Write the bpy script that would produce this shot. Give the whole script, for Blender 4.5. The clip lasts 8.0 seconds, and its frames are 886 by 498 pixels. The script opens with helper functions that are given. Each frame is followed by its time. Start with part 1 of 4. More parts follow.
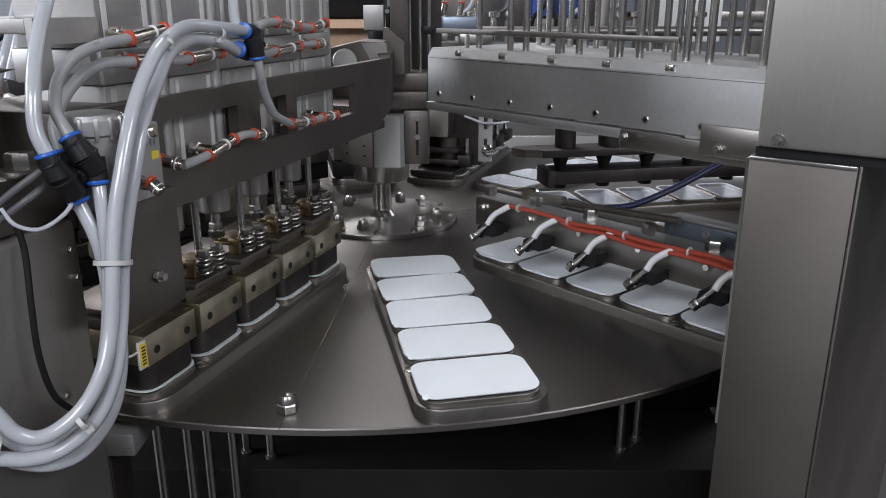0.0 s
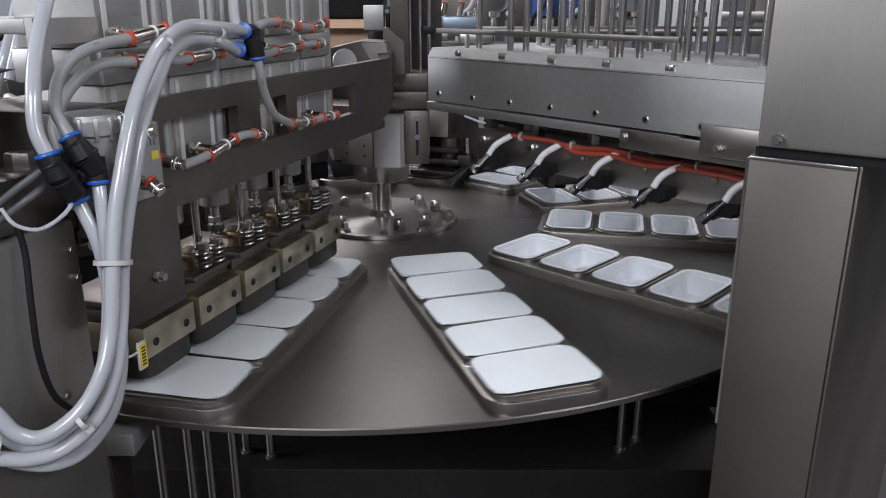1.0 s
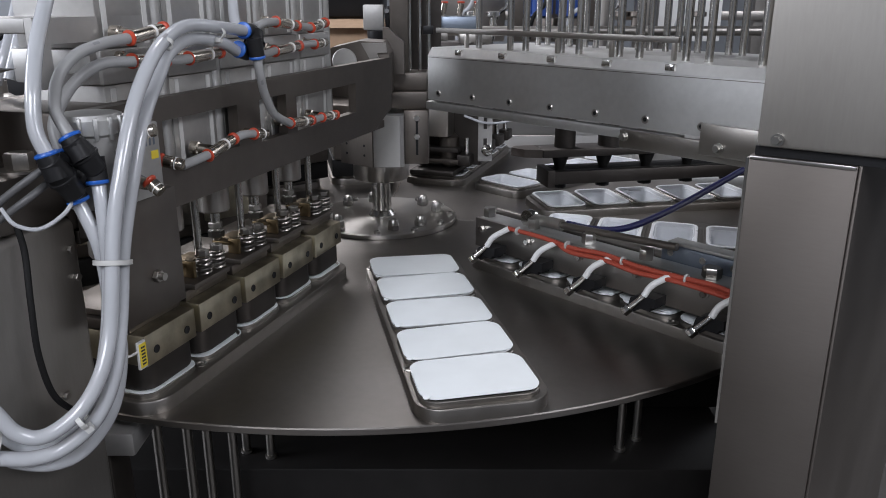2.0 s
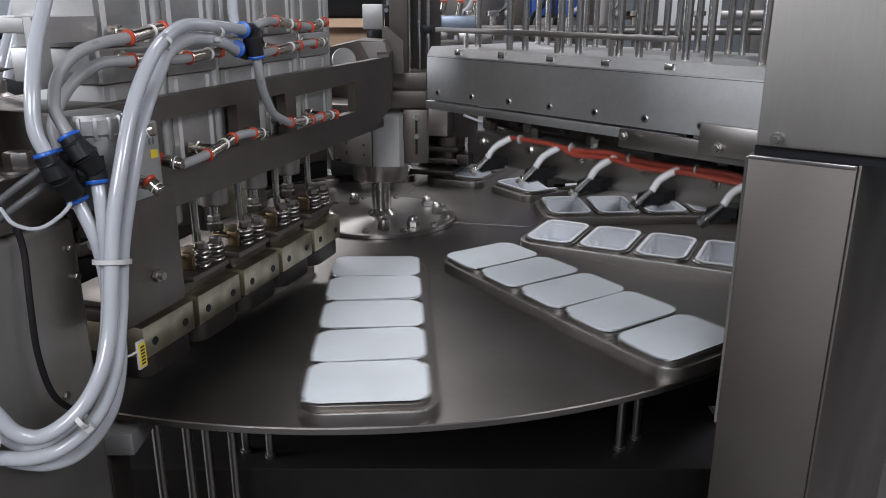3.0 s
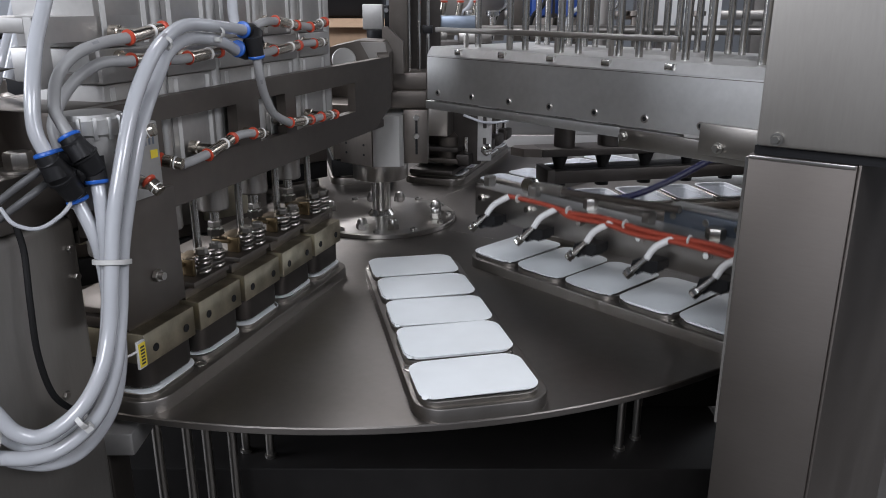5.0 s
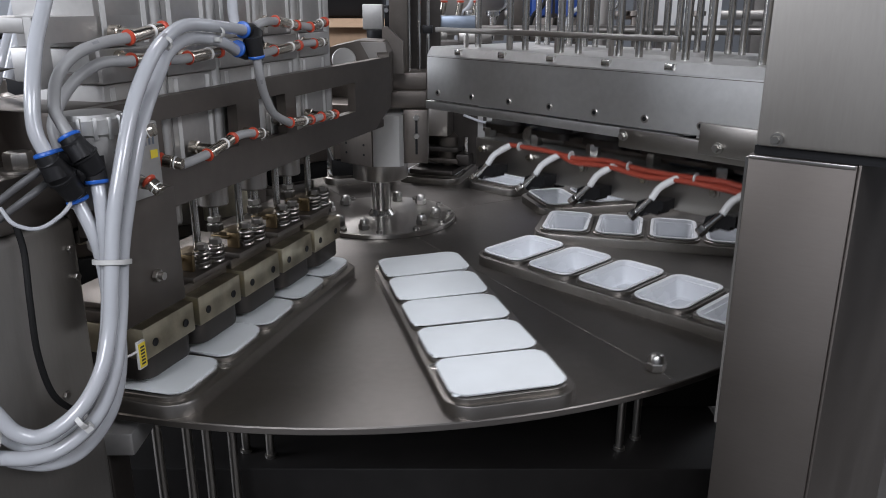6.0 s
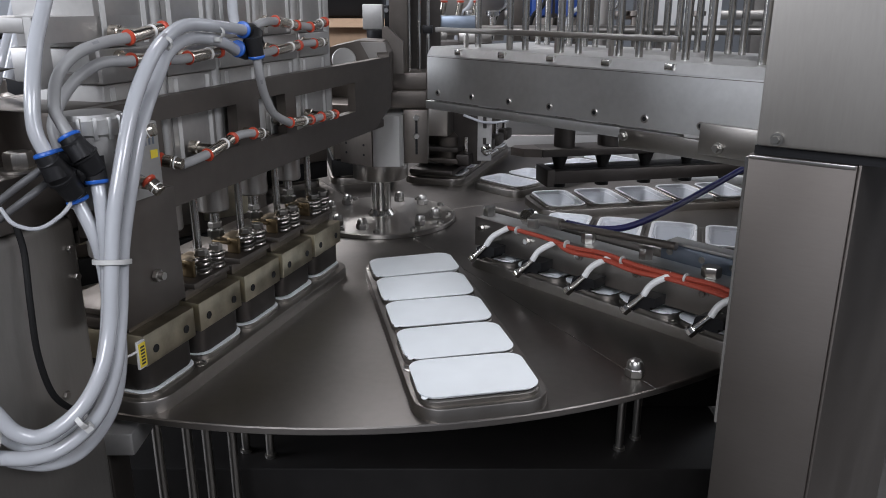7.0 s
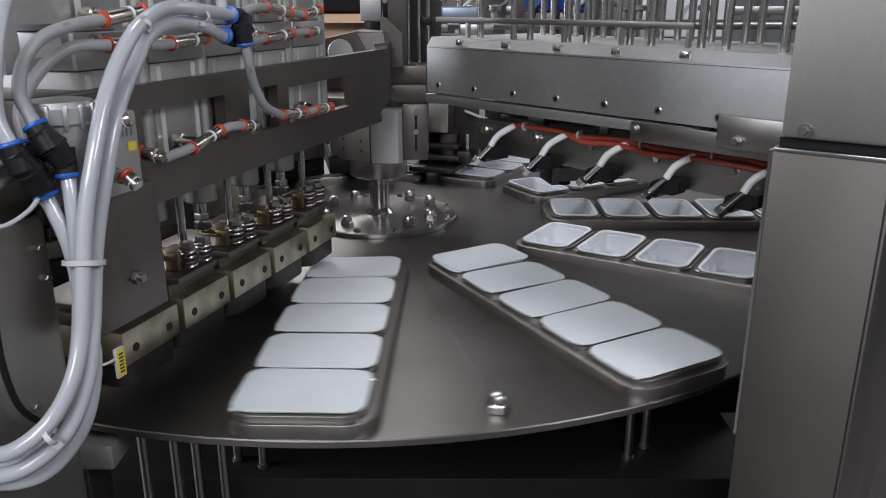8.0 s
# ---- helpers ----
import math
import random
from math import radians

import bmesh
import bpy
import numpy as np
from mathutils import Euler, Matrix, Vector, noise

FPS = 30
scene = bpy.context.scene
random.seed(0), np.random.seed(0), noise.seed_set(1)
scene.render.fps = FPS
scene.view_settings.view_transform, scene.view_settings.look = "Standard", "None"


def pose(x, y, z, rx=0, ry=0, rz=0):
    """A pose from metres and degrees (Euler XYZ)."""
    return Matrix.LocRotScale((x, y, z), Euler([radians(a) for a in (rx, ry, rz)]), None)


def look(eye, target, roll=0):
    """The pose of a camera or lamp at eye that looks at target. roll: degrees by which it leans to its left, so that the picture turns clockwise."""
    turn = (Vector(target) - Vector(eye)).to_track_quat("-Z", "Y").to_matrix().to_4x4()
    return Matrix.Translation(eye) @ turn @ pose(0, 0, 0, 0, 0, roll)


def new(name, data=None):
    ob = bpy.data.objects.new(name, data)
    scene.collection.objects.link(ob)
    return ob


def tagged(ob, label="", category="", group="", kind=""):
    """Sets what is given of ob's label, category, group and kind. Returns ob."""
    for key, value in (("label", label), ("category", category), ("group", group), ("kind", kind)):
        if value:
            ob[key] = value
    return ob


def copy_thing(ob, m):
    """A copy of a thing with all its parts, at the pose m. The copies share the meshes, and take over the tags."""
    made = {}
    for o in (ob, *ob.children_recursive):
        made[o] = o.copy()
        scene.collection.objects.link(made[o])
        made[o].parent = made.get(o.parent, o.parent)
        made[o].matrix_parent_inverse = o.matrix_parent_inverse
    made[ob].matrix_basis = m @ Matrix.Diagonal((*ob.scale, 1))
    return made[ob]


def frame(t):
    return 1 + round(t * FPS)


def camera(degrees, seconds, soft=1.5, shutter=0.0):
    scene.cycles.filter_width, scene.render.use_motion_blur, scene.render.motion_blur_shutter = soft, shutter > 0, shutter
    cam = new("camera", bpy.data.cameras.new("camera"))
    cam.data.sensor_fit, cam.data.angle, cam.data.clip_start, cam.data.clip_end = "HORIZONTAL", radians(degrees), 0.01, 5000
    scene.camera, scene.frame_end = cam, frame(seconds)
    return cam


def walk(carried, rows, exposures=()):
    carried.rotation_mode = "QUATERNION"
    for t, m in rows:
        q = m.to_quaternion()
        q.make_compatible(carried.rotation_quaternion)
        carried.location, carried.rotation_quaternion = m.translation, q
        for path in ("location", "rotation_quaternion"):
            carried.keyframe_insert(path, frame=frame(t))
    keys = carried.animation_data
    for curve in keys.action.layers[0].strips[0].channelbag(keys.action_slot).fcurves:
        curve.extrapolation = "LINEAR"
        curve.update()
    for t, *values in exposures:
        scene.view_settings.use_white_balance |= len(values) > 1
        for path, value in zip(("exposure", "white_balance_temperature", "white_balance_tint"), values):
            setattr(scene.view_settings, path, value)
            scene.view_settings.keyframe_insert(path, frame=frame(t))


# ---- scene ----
TURN, START, SWING, HOME = 2.438, 0.11, 1.24, -78.0


def yaw_pitch(x, y, z, yaw, pitch, roll=0.0):
    """A camera pose from its place, its heading right of +y and its tilt."""
    a, b = radians(yaw), radians(pitch)
    way = Vector((math.sin(a) * math.cos(b), math.cos(a) * math.cos(b), math.sin(b)))
    eye = Vector((x, y, z))
    return look(eye, eye + way, roll)


# ---- camera: held still, pushing in at the very end ----
cam = camera(59.24, 8.0, soft=0.95, shutter=0.5)
EYE = (0.1152, -1.3903, 0.3844)
first = yaw_pitch(*EYE, -0.176, -17.648)
held = yaw_pitch(*EYE, -0.114, -17.71)


def pushed(d, yaw=-0.114, pitch=-17.71):
    way = Vector((-0.022, 0.951, -0.309))
    return yaw_pitch(*(Vector(EYE) + way * d), yaw, pitch)


walk(cam, [(0, first), (1.5, first), (2.8, held), (7.45, held), (7.6, pushed(0.0095)), (7.7, pushed(0.0175)),
           (7.8, pushed(0.0285)), (7.9, pushed(0.0395)), (8.0, pushed(0.0495))])

# ---- light: unseen area lamps, added inside a closed factory hall, in place of its daylight ----
world = bpy.data.worlds.new("hall_air")
world.use_nodes = True
scene.world = world
world.node_tree.nodes["Background"].inputs[0].default_value = (0.55, 0.6, 0.68, 1)
world.node_tree.nodes["Background"].inputs[1].default_value = 0.10
scene.view_settings.exposure = 0.15


def area(name, m, sx, sy, watts, colour):
    data = bpy.data.lights.new(name, "AREA")
    data.shape, data.size, data.size_y, data.energy, data.color = "RECTANGLE", sx, sy, watts, colour
    ob = new(name, data)
    ob.matrix_world = m
    return ob


# Added lamp out of view, lights the lids from the front.
area("unseen_side_lamp", look((-0.9, -4.6, 2.7), (-0.1, -0.4, 0)), 2.6, 1.4, 155, (0.93, 0.96, 1.06))
area("unseen_side_lamp", look((-5.3, -1.1, 1.75), (0.2, -0.3, 0.1)), 3.0, 2.4, 245, (0.92, 0.96, 1.07))
# Added lamp out of view, brightens the front of the press.
area("unseen_side_lamp", look((3.4, -3.2, 2.6), (0.0, 0, 0)), 1.8, 1.2, 85, (0.94, 0.96, 1.05))
area("unseen_side_lamp", look((4.8, 2.2, 2.8), (0.2, 0, 0)), 3.0, 1.6, 45, (0.93, 0.96, 1.06))
# Unseen lamp added to lay a sheen on the front of the disc.
area("unseen_high_lamp", look((-2.5, 5.2, 3.9), (-0.1, -0.6, 0)), 2.2, 1.2, 150, (0.98, 0.97, 1.02))
area("unseen_high_lamp", look((-0.6, 1.6, 3.6), (-0.2, 0.2, 0)), 1.6, 1.2, 60, (0.97, 0.97, 1.04))


# ---- materials ----
def material(name, colour, rough=0.5, metal=0.0, grain=0.06, scale=60.0, bump=0.1, stretch=(1, 1, 1), stain=0.12, coat=0.0,
             spread=0.1, trans=0.0, glow=None, sub=0.0):
    m = bpy.data.materials.new(name)
    m.use_nodes = True
    nt = m.node_tree
    bs = nt.nodes["Principled BSDF"]
    co = nt.nodes.new("ShaderNodeTexCoord")
    mp = nt.nodes.new("ShaderNodeMapping")
    mp.inputs["Scale"].default_value = stretch
    nt.links.new(co.outputs["Object"], mp.inputs[0])
    fine, big = nt.nodes.new("ShaderNodeTexNoise"), nt.nodes.new("ShaderNodeTexNoise")
    fine.inputs["Scale"].default_value, fine.inputs["Detail"].default_value = scale, 6
    big.inputs["Scale"].default_value, big.inputs["Detail"].default_value = 7.0, 4
    nt.links.new(mp.outputs[0], fine.inputs["Vector"])
    nt.links.new(co.outputs["Object"], big.inputs["Vector"])
    lo = nt.nodes.new("ShaderNodeMix")
    lo.data_type = "RGBA"
    lo.inputs[6].default_value = (*[c * (1 - grain * 2) for c in colour], 1)
    lo.inputs[7].default_value = (*[min(1, c * (1 + grain * 2)) for c in colour], 1)
    nt.links.new(fine.outputs["Fac"], lo.inputs[0])
    hi = nt.nodes.new("ShaderNodeMix")
    hi.data_type, hi.blend_type = "RGBA", "MULTIPLY"
    hi.inputs[0].default_value = 1.0
    ramp = nt.nodes.new("ShaderNodeValToRGB")
    ramp.color_ramp.elements[0].position, ramp.color_ramp.elements[1].position = 0.3, 0.7
    ramp.color_ramp.elements[0].color = (1 - stain, 1 - stain * 1.1, 1 - stain * 1.25, 1)
    ramp.color_ramp.elements[1].color = (1, 1, 1, 1)
    nt.links.new(big.outputs["Fac"], ramp.inputs[0])
    nt.links.new(lo.outputs[2], hi.inputs[6])
    nt.links.new(ramp.outputs[0], hi.inputs[7])
    nt.links.new(hi.outputs[2], bs.inputs["Base Color"])
    rr = nt.nodes.new("ShaderNodeMapRange")
    rr.inputs[3].default_value, rr.inputs[4].default_value = max(0.02, rough - spread), min(1, rough + spread)
    nt.links.new(big.outputs["Fac"], rr.inputs[0])
    nt.links.new(rr.outputs[0], bs.inputs["Roughness"])
    bs.inputs["Metallic"].default_value = metal
    bs.inputs["Coat Weight"].default_value = coat
    bs.inputs["Transmission Weight"].default_value = trans
    if sub:
        bs.inputs["Subsurface Weight"].default_value = sub
        bs.inputs["Subsurface Scale"].default_value = 0.01
        bs.inputs["Subsurface Radius"].default_value = (1, 1, 1)
    if bump:
        bp = nt.nodes.new("ShaderNodeBump")
        bp.inputs["Strength"].default_value, bp.inputs["Distance"].default_value = bump, 0.001
        nt.links.new(fine.outputs["Fac"], bp.inputs["Height"])
        nt.links.new(bp.outputs[0], bs.inputs["Normal"])
    if glow:
        bs.inputs["Emission Color"].default_value, bs.inputs["Emission Strength"].default_value = (*glow[:3], 1), glow[3]
    return m


STEEL = material("brushed_stainless_steel", (0.385, 0.365, 0.342), 0.36, 1.0, 0.05, 40, 0.15, (1, 30, 1), 0.12)
DISC = material("turned_stainless_disc", (0.24, 0.224, 0.21), 0.38, 1.0, 0.04, 90, 0.08, (1, 1, 1), 0.14, spread=0.06)
FLANGE = material("turned_flange_steel", (0.5, 0.48, 0.455), 0.3, 1.0, 0.04, 90, 0.06, (1, 1, 1), 0.12, spread=0.05)
for ringed, share in ((DISC, 0.55), (FLANGE, 0.75)):
    ringed.node_tree.nodes["Principled BSDF"].inputs["Anisotropic"].default_value = share
    ringed.node_tree.nodes["Principled BSDF"].inputs["Anisotropic Rotation"].default_value = 0.25
    turning = ringed.node_tree.nodes.new("ShaderNodeTangent")
    turning.direction_type, turning.axis = "RADIAL", "Z"
    ringed.node_tree.links.new(turning.outputs[0], ringed.node_tree.nodes["Principled BSDF"].inputs["Tangent"])
MOULD = material("mould_plate_steel", (0.30, 0.282, 0.262), 0.38, 1.0, 0.05, 80, 0.1)
DARK = material("dark_milled_steel", (0.187, 0.168, 0.152), 0.45, 1.0, 0.06, 60, 0.12, (1, 20, 1), 0.15)
PALE = material("matt_blasted_steel", (0.58, 0.58, 0.57), 0.48, 1.0, 0.05, 120, 0.15)
ALU = material("anodised_aluminium", (0.47, 0.462, 0.45), 0.48, 0.75, 0.04, 150, 0.1)
STRIP = material("white_sensor_strip", (0.72, 0.72, 0.71), 0.42, 0.2, 0.03, 60, 0.05)
HEAD = material("pale_painted_head", (0.66, 0.65, 0.63), 0.5, 0.5, 0.03, 90, 0.08)
CHROME = material("polished_steel", (0.75, 0.74, 0.72), 0.14, 1.0, 0.02, 60, 0.03, spread=0.06)
STEELBRIGHT = material("bright_nut_steel", (0.42, 0.41, 0.39), 0.3, 1.0, 0.04, 60, 0.05)
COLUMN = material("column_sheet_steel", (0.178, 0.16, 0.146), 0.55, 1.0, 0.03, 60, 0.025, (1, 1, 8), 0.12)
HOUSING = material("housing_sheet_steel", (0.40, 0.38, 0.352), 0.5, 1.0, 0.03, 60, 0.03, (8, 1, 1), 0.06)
GROUND = material("ground_rod_steel", (0.5, 0.49, 0.47), 0.24, 1.0, 0.03, 60, 0.04, (1, 1, 12), spread=0.05)
SPRING = material("oiled_spring_steel", (0.27, 0.255, 0.235), 0.3, 1.0, 0.08, 60, 0.05)
SHOE = material("dark_oxidised_steel", (0.098, 0.09, 0.085), 0.5, 1.0, 0.1, 40, 0.1, (1, 1, 1), 0.2)
BRONZE = material("heat_stained_nickel", (0.68, 0.6, 0.48), 0.38, 1.0, 0.3, 46, 0.28, (1, 1, 1), 0.5)
CUPWHITE = material("white_polypropylene", (0.88, 0.895, 0.91), 0.3, 0.0, 0.01, 40, 0.02, stain=0.02)


def thin_plastic(name, colour, through_share):
    """Thin glossy plastic that lets a share of the light through."""
    m = material(name, colour, 0.28, 0.0, 0.01, 40, 0.02, stain=0.02)
    nt = m.node_tree
    mix, soft = nt.nodes.new("ShaderNodeMixShader"), nt.nodes.new("ShaderNodeBsdfTranslucent")
    soft.inputs[0].default_value = (*colour, 1)
    mix.inputs[0].default_value = through_share
    nt.links.new(nt.nodes["Principled BSDF"].outputs[0], mix.inputs[1])
    nt.links.new(soft.outputs[0], mix.inputs[2])
    nt.links.new(mix.outputs[0], nt.nodes["Material Output"].inputs[0])
    return m


CUPTHIN = thin_plastic("thin_white_polypropylene", (0.89, 0.91, 0.94), 0.13)
LIDWHITE = material("white_lidding_foil", (0.75, 0.785, 0.795), 0.4, 0.0, 0.02, 26, 0.7, stain=0.06)
HOSE = material("grey_polyurethane_hose", (0.44, 0.452, 0.475), 0.22, 0.0, 0.03, 40, 0.03, stain=0.06, coat=0.4)
HOSEPRINT = material("grey_hose_print", (0.22, 0.22, 0.23), 0.5)
HOSEDIM = material("grey_nylon_tube", (0.3, 0.3, 0.3), 0.4, 0.0, 0.03, 40, 0.03, stain=0.08)
HOSEDARK = material("dark_grey_tube", (0.09, 0.09, 0.092), 0.45, 0.0, 0.05, 40, 0.03, stain=0.1)
BRASS = material("dull_brass", (0.22, 0.165, 0.095), 0.4, 1.0, 0.2, 50, 0.1, stain=0.3)
BLACK = material("black_plastic", (0.012, 0.012, 0.013), 0.42, 0.0, 0.1, 80, 0.08)
RUBBER = material("black_rubber", (0.006, 0.0058, 0.0058), 0.6, 0.0, 0.1, 80, 0.08)
BLUE = material("blue_collar_plastic", (0.02, 0.12, 0.5), 0.35, 0.0, 0.05, 60, 0.03)
NAVY = material("dark_blue_tube", (0.008, 0.01, 0.075), 0.35, 0.0, 0.05, 60, 0.03)
ORANGE = material("orange_release_ring", (0.5, 0.06, 0.025), 0.4, 0.0, 0.05, 60, 0.03)
NICKEL = material("nickel_plated_brass", (0.62, 0.57, 0.5), 0.25, 1.0, 0.05, 60, 0.05)
REDHOSE = material("red_silicone_hose", (0.36, 0.06, 0.035), 0.5, 0.0, 0.06, 60, 0.05)
SLEEVE = material("white_plastic_sleeve", (0.75, 0.75, 0.74), 0.45, 0.0, 0.03, 60, 0.05)
NYLON = material("clear_nylon_tie", (0.55, 0.55, 0.535), 0.4, 0.0, 0.03, 60, 0.03)
YELLOW = material("yellow_label", (0.75, 0.58, 0.05), 0.5, 0.0, 0.03, 60, 0.03)
CARD = material("brown_cardboard", (0.46, 0.31, 0.2), 0.75, 0.0, 0.08, 40, 0.1)
PAINTBLUE = material("blue_motor_paint", (0.02, 0.07, 0.3), 0.4, 0.0, 0.06, 50, 0.08)
BLUEGREY = material("blue_grey_bracket", (0.23, 0.27, 0.33), 0.42, 0.9, 0.05, 60, 0.1)
FLOOR = material("grey_hall_floor", (0.09, 0.086, 0.082), 0.5, 0.0, 0.1, 12, 0.1, stain=0.25)
WALL = material("painted_hall_wall", (0.22, 0.235, 0.255), 0.7, 0.0, 0.04, 20, 0.1)
ROOF = material("dark_hall_roof", (0.055, 0.055, 0.058), 0.8, 0.0, 0.05, 10, 0.1)
# Near-black colour carries the shade of the space below the turntable.
BASE = material("under_table_shade", (0.012, 0.011, 0.0105), 0.45, 0.0, 0.2, 30, 0.1)
for soft_black in (BLACK, RUBBER, BASE):
    soft_black.node_tree.nodes["Principled BSDF"].inputs["Specular IOR Level"].default_value = 0.25
INK = material("black_ink", (0.03, 0.03, 0.03), 0.6)


# ---- mesh helpers ----
def thing(name, m, label, category, group="", kind=""):
    ob = new(name)
    ob.empty_display_size = 0.02
    ob.matrix_world = m
    return tagged(ob, label, category, group, kind)


def part(name, bm, mat, parent=None, label="", at=None, smooth=28):
    me = bpy.data.meshes.new(name)
    bmesh.ops.recalc_face_normals(bm, faces=bm.faces)
    bm.to_mesh(me)
    bm.free()
    me.materials.append(mat)
    for f in me.polygons:
        f.use_smooth = True
    me.set_sharp_from_angle(angle=radians(smooth))
    ob = new(name, me)
    if parent:
        ob.parent = parent
    if at:
        ob.matrix_basis = at
    return tagged(ob, label) if label else ob


def again(ob, m, parent=None, label=""):
    """Another object on the same mesh."""
    o = new(ob.name.split(".")[0], ob.data)
    o.parent = parent or ob.parent
    o.matrix_basis = m
    return tagged(o, label) if label else o


def box(x0, x1, y0, y1, z0, z1, bevel=0.0, bm=None, seg=2):
    own = bm or bmesh.new()
    vs = bmesh.ops.create_cube(own, size=1)["verts"]
    for v in vs:
        v.co = Vector((x0 + (v.co.x + 0.5) * (x1 - x0), y0 + (v.co.y + 0.5) * (y1 - y0), z0 + (v.co.z + 0.5) * (z1 - z0)))
    if bevel:
        es = list({e for v in vs for e in v.link_edges})
        bmesh.ops.bevel(own, geom=es, offset=bevel, segments=seg, affect="EDGES", profile=0.5)
    return own


def loft(rings, caps=True, bm=None, closed=False):
    """A skin over rings of equal length."""
    own = bm or bmesh.new()
    vs = [[own.verts.new(c) for c in r] for r in rings]
    n = len(rings[0])
    pairs = list(zip(vs, vs[1:])) + ([(vs[-1], vs[0])] if closed else [])
    for a, b in pairs:
        for i in range(n):
            own.faces.new((a[i], a[(i + 1) % n], b[(i + 1) % n], b[i]))
    if caps and not closed:
        own.faces.new(vs[0][::-1])
        own.faces.new(vs[-1])
    return own


def lathe(profile, n=24, bm=None, caps=True):
    """(radius, height) pairs turned about z."""
    return loft([[(r * math.cos(2 * math.pi * i / n), r * math.sin(2 * math.pi * i / n), z) for i in range(n)] for r, z in profile], caps, bm)


def rounded(a, b, rc, z, n=6):
    out = []
    for cx, cy, s in ((a - rc, b - rc, 0), (-a + rc, b - rc, 1), (-a + rc, -b + rc, 2), (a - rc, -b + rc, 3)):
        for i in range(n):
            t = radians(s * 90 + 90 * i / (n - 1))
            out.append((cx + rc * math.cos(t), cy + rc * math.sin(t), z))
    return out


def shifted(ring, x=0, y=0, z=0):
    return [(p[0] + x, p[1] + y, p[2] + z) for p in ring]


def smooth_line(points, steps=8):
    ps = [Vector(p) for p in points]
    ps = [ps[0] * 2 - ps[1]] + ps + [ps[-1] * 2 - ps[-2]]
    out = []
    for i in range(1, len(ps) - 2):
        p0, p1, p2, p3 = ps[i - 1:i + 3]
        for k in range(steps):
            t = k / steps
            out.append(0.5 * ((2 * p1) + (p2 - p0) * t + (2 * p0 - 5 * p1 + 4 * p2 - p3) * t * t + (3 * p1 - p0 - 3 * p2 + p3) * t ** 3))
    return out + [ps[-2]]


def tube(points, r, sides=12, steps=8, bm=None, smooth=True):
    line = smooth_line(points, steps) if smooth else [Vector(p) for p in points]
    rings, side = [], None
    for i, p in enumerate(line):
        d = (line[min(i + 1, len(line) - 1)] - line[max(i - 1, 0)]).normalized()
        if side is None:
            side = d.orthogonal().normalized()
        side = (side - d * side.dot(d)).normalized()
        up = d.cross(side)
        rings.append([tuple(p + r * (math.cos(2 * math.pi * k / sides) * side + math.sin(2 * math.pi * k / sides) * up)) for k in range(sides)])
    return loft(rings, True, bm)


def rod(a, b, r, sides=16, bm=None):
    return tube([a, b], r, sides, 1, bm, False)


def hexagon(r, h, z=0, dome=0.0):
    """A nut or bolt head, with a domed cap if asked."""
    bm = lathe([(r * 0.92, z), (r, z + h * 0.12), (r, z + h * 0.85), (r * 0.9, z + h)], 6)
    if dome:
        lathe([(r * 0.84, z + h * 0.98), (r * 0.8, z + h + dome * 0.45), (r * 0.6, z + h + dome * 0.8), (r * 0.3, z + h + dome * 0.97), (0.0005, z + h + dome)], 20, bm)
    return bm


def along(a, b):
    """A pose at a whose z points to b."""
    d = Vector(b) - Vector(a)
    return Matrix.Translation(a) @ d.to_track_quat("Z", "Y").to_matrix().to_4x4()


def station(deg):
    return pose(0, 0, 0, 0, 0, deg)


# ---- the run of the machine ----
def cosine(u):
    return 0.5 - 0.5 * math.cos(math.pi * min(1, max(0, u)))


def turned(t):
    """Degrees by which the turntable has gone round at t."""
    return -30.0 * sum(cosine((t - START - TURN * c) / SWING) for c in range(4))


def row_times():
    ts = {0.0, 8.0}
    for c in range(4):
        for i in range(16):
            t = round((START + TURN * c + SWING * i / 15) * 30) / 30
            if t < 8:
                ts.add(t)
    return sorted(ts)


def eased(pairs, tau):
    for (a, x), (b, y) in zip(pairs, pairs[1:]):
        if tau <= b:
            return x + (y - x) * (tau - a) / (b - a)
    return pairs[-1][1]


# height of the lid placer and swing of its suction arm over one cycle
LIFT = [(0.0, 0.033), (0.086, 0.040), (0.186, 0.056), (0.286, 0.070), (0.386, 0.089), (0.486, 0.115), (0.6, 0.134), (0.75, 0.139), (0.95, 0.136),
        (1.05, 0.128), (1.2, 0.107), (1.3, 0.092), (1.4, 0.066), (1.5, 0.050), (1.6, 0.026), (1.7, 0.013), (1.85, 0.002), (2.0, 0.0), (2.25, 0.0), (2.324, 0.007), (2.438, 0.033)]
FLIP = [(0.0, 0), (0.13, 0), (0.186, 14), (0.286, 62), (0.386, 118), (0.486, 165), (0.56, 180), (1.2, 180), (1.3, 150), (1.4, 92), (1.5, 42), (1.6, 8), (1.66, 0), (2.438, 0)]
PRESS = [(0.0, 0.0), (0.1, 0.0), (0.25, 0.008), (1.05, 0.008), (1.4, 0.0), (2.438, 0.0)]
AXIS_Z, RIM = 0.072, 0.0227
CUP_R, CUP_STEP, CUP_A, CUP_B, CUP_C = 0.3408, 0.088, 0.037, 0.06, 0.017


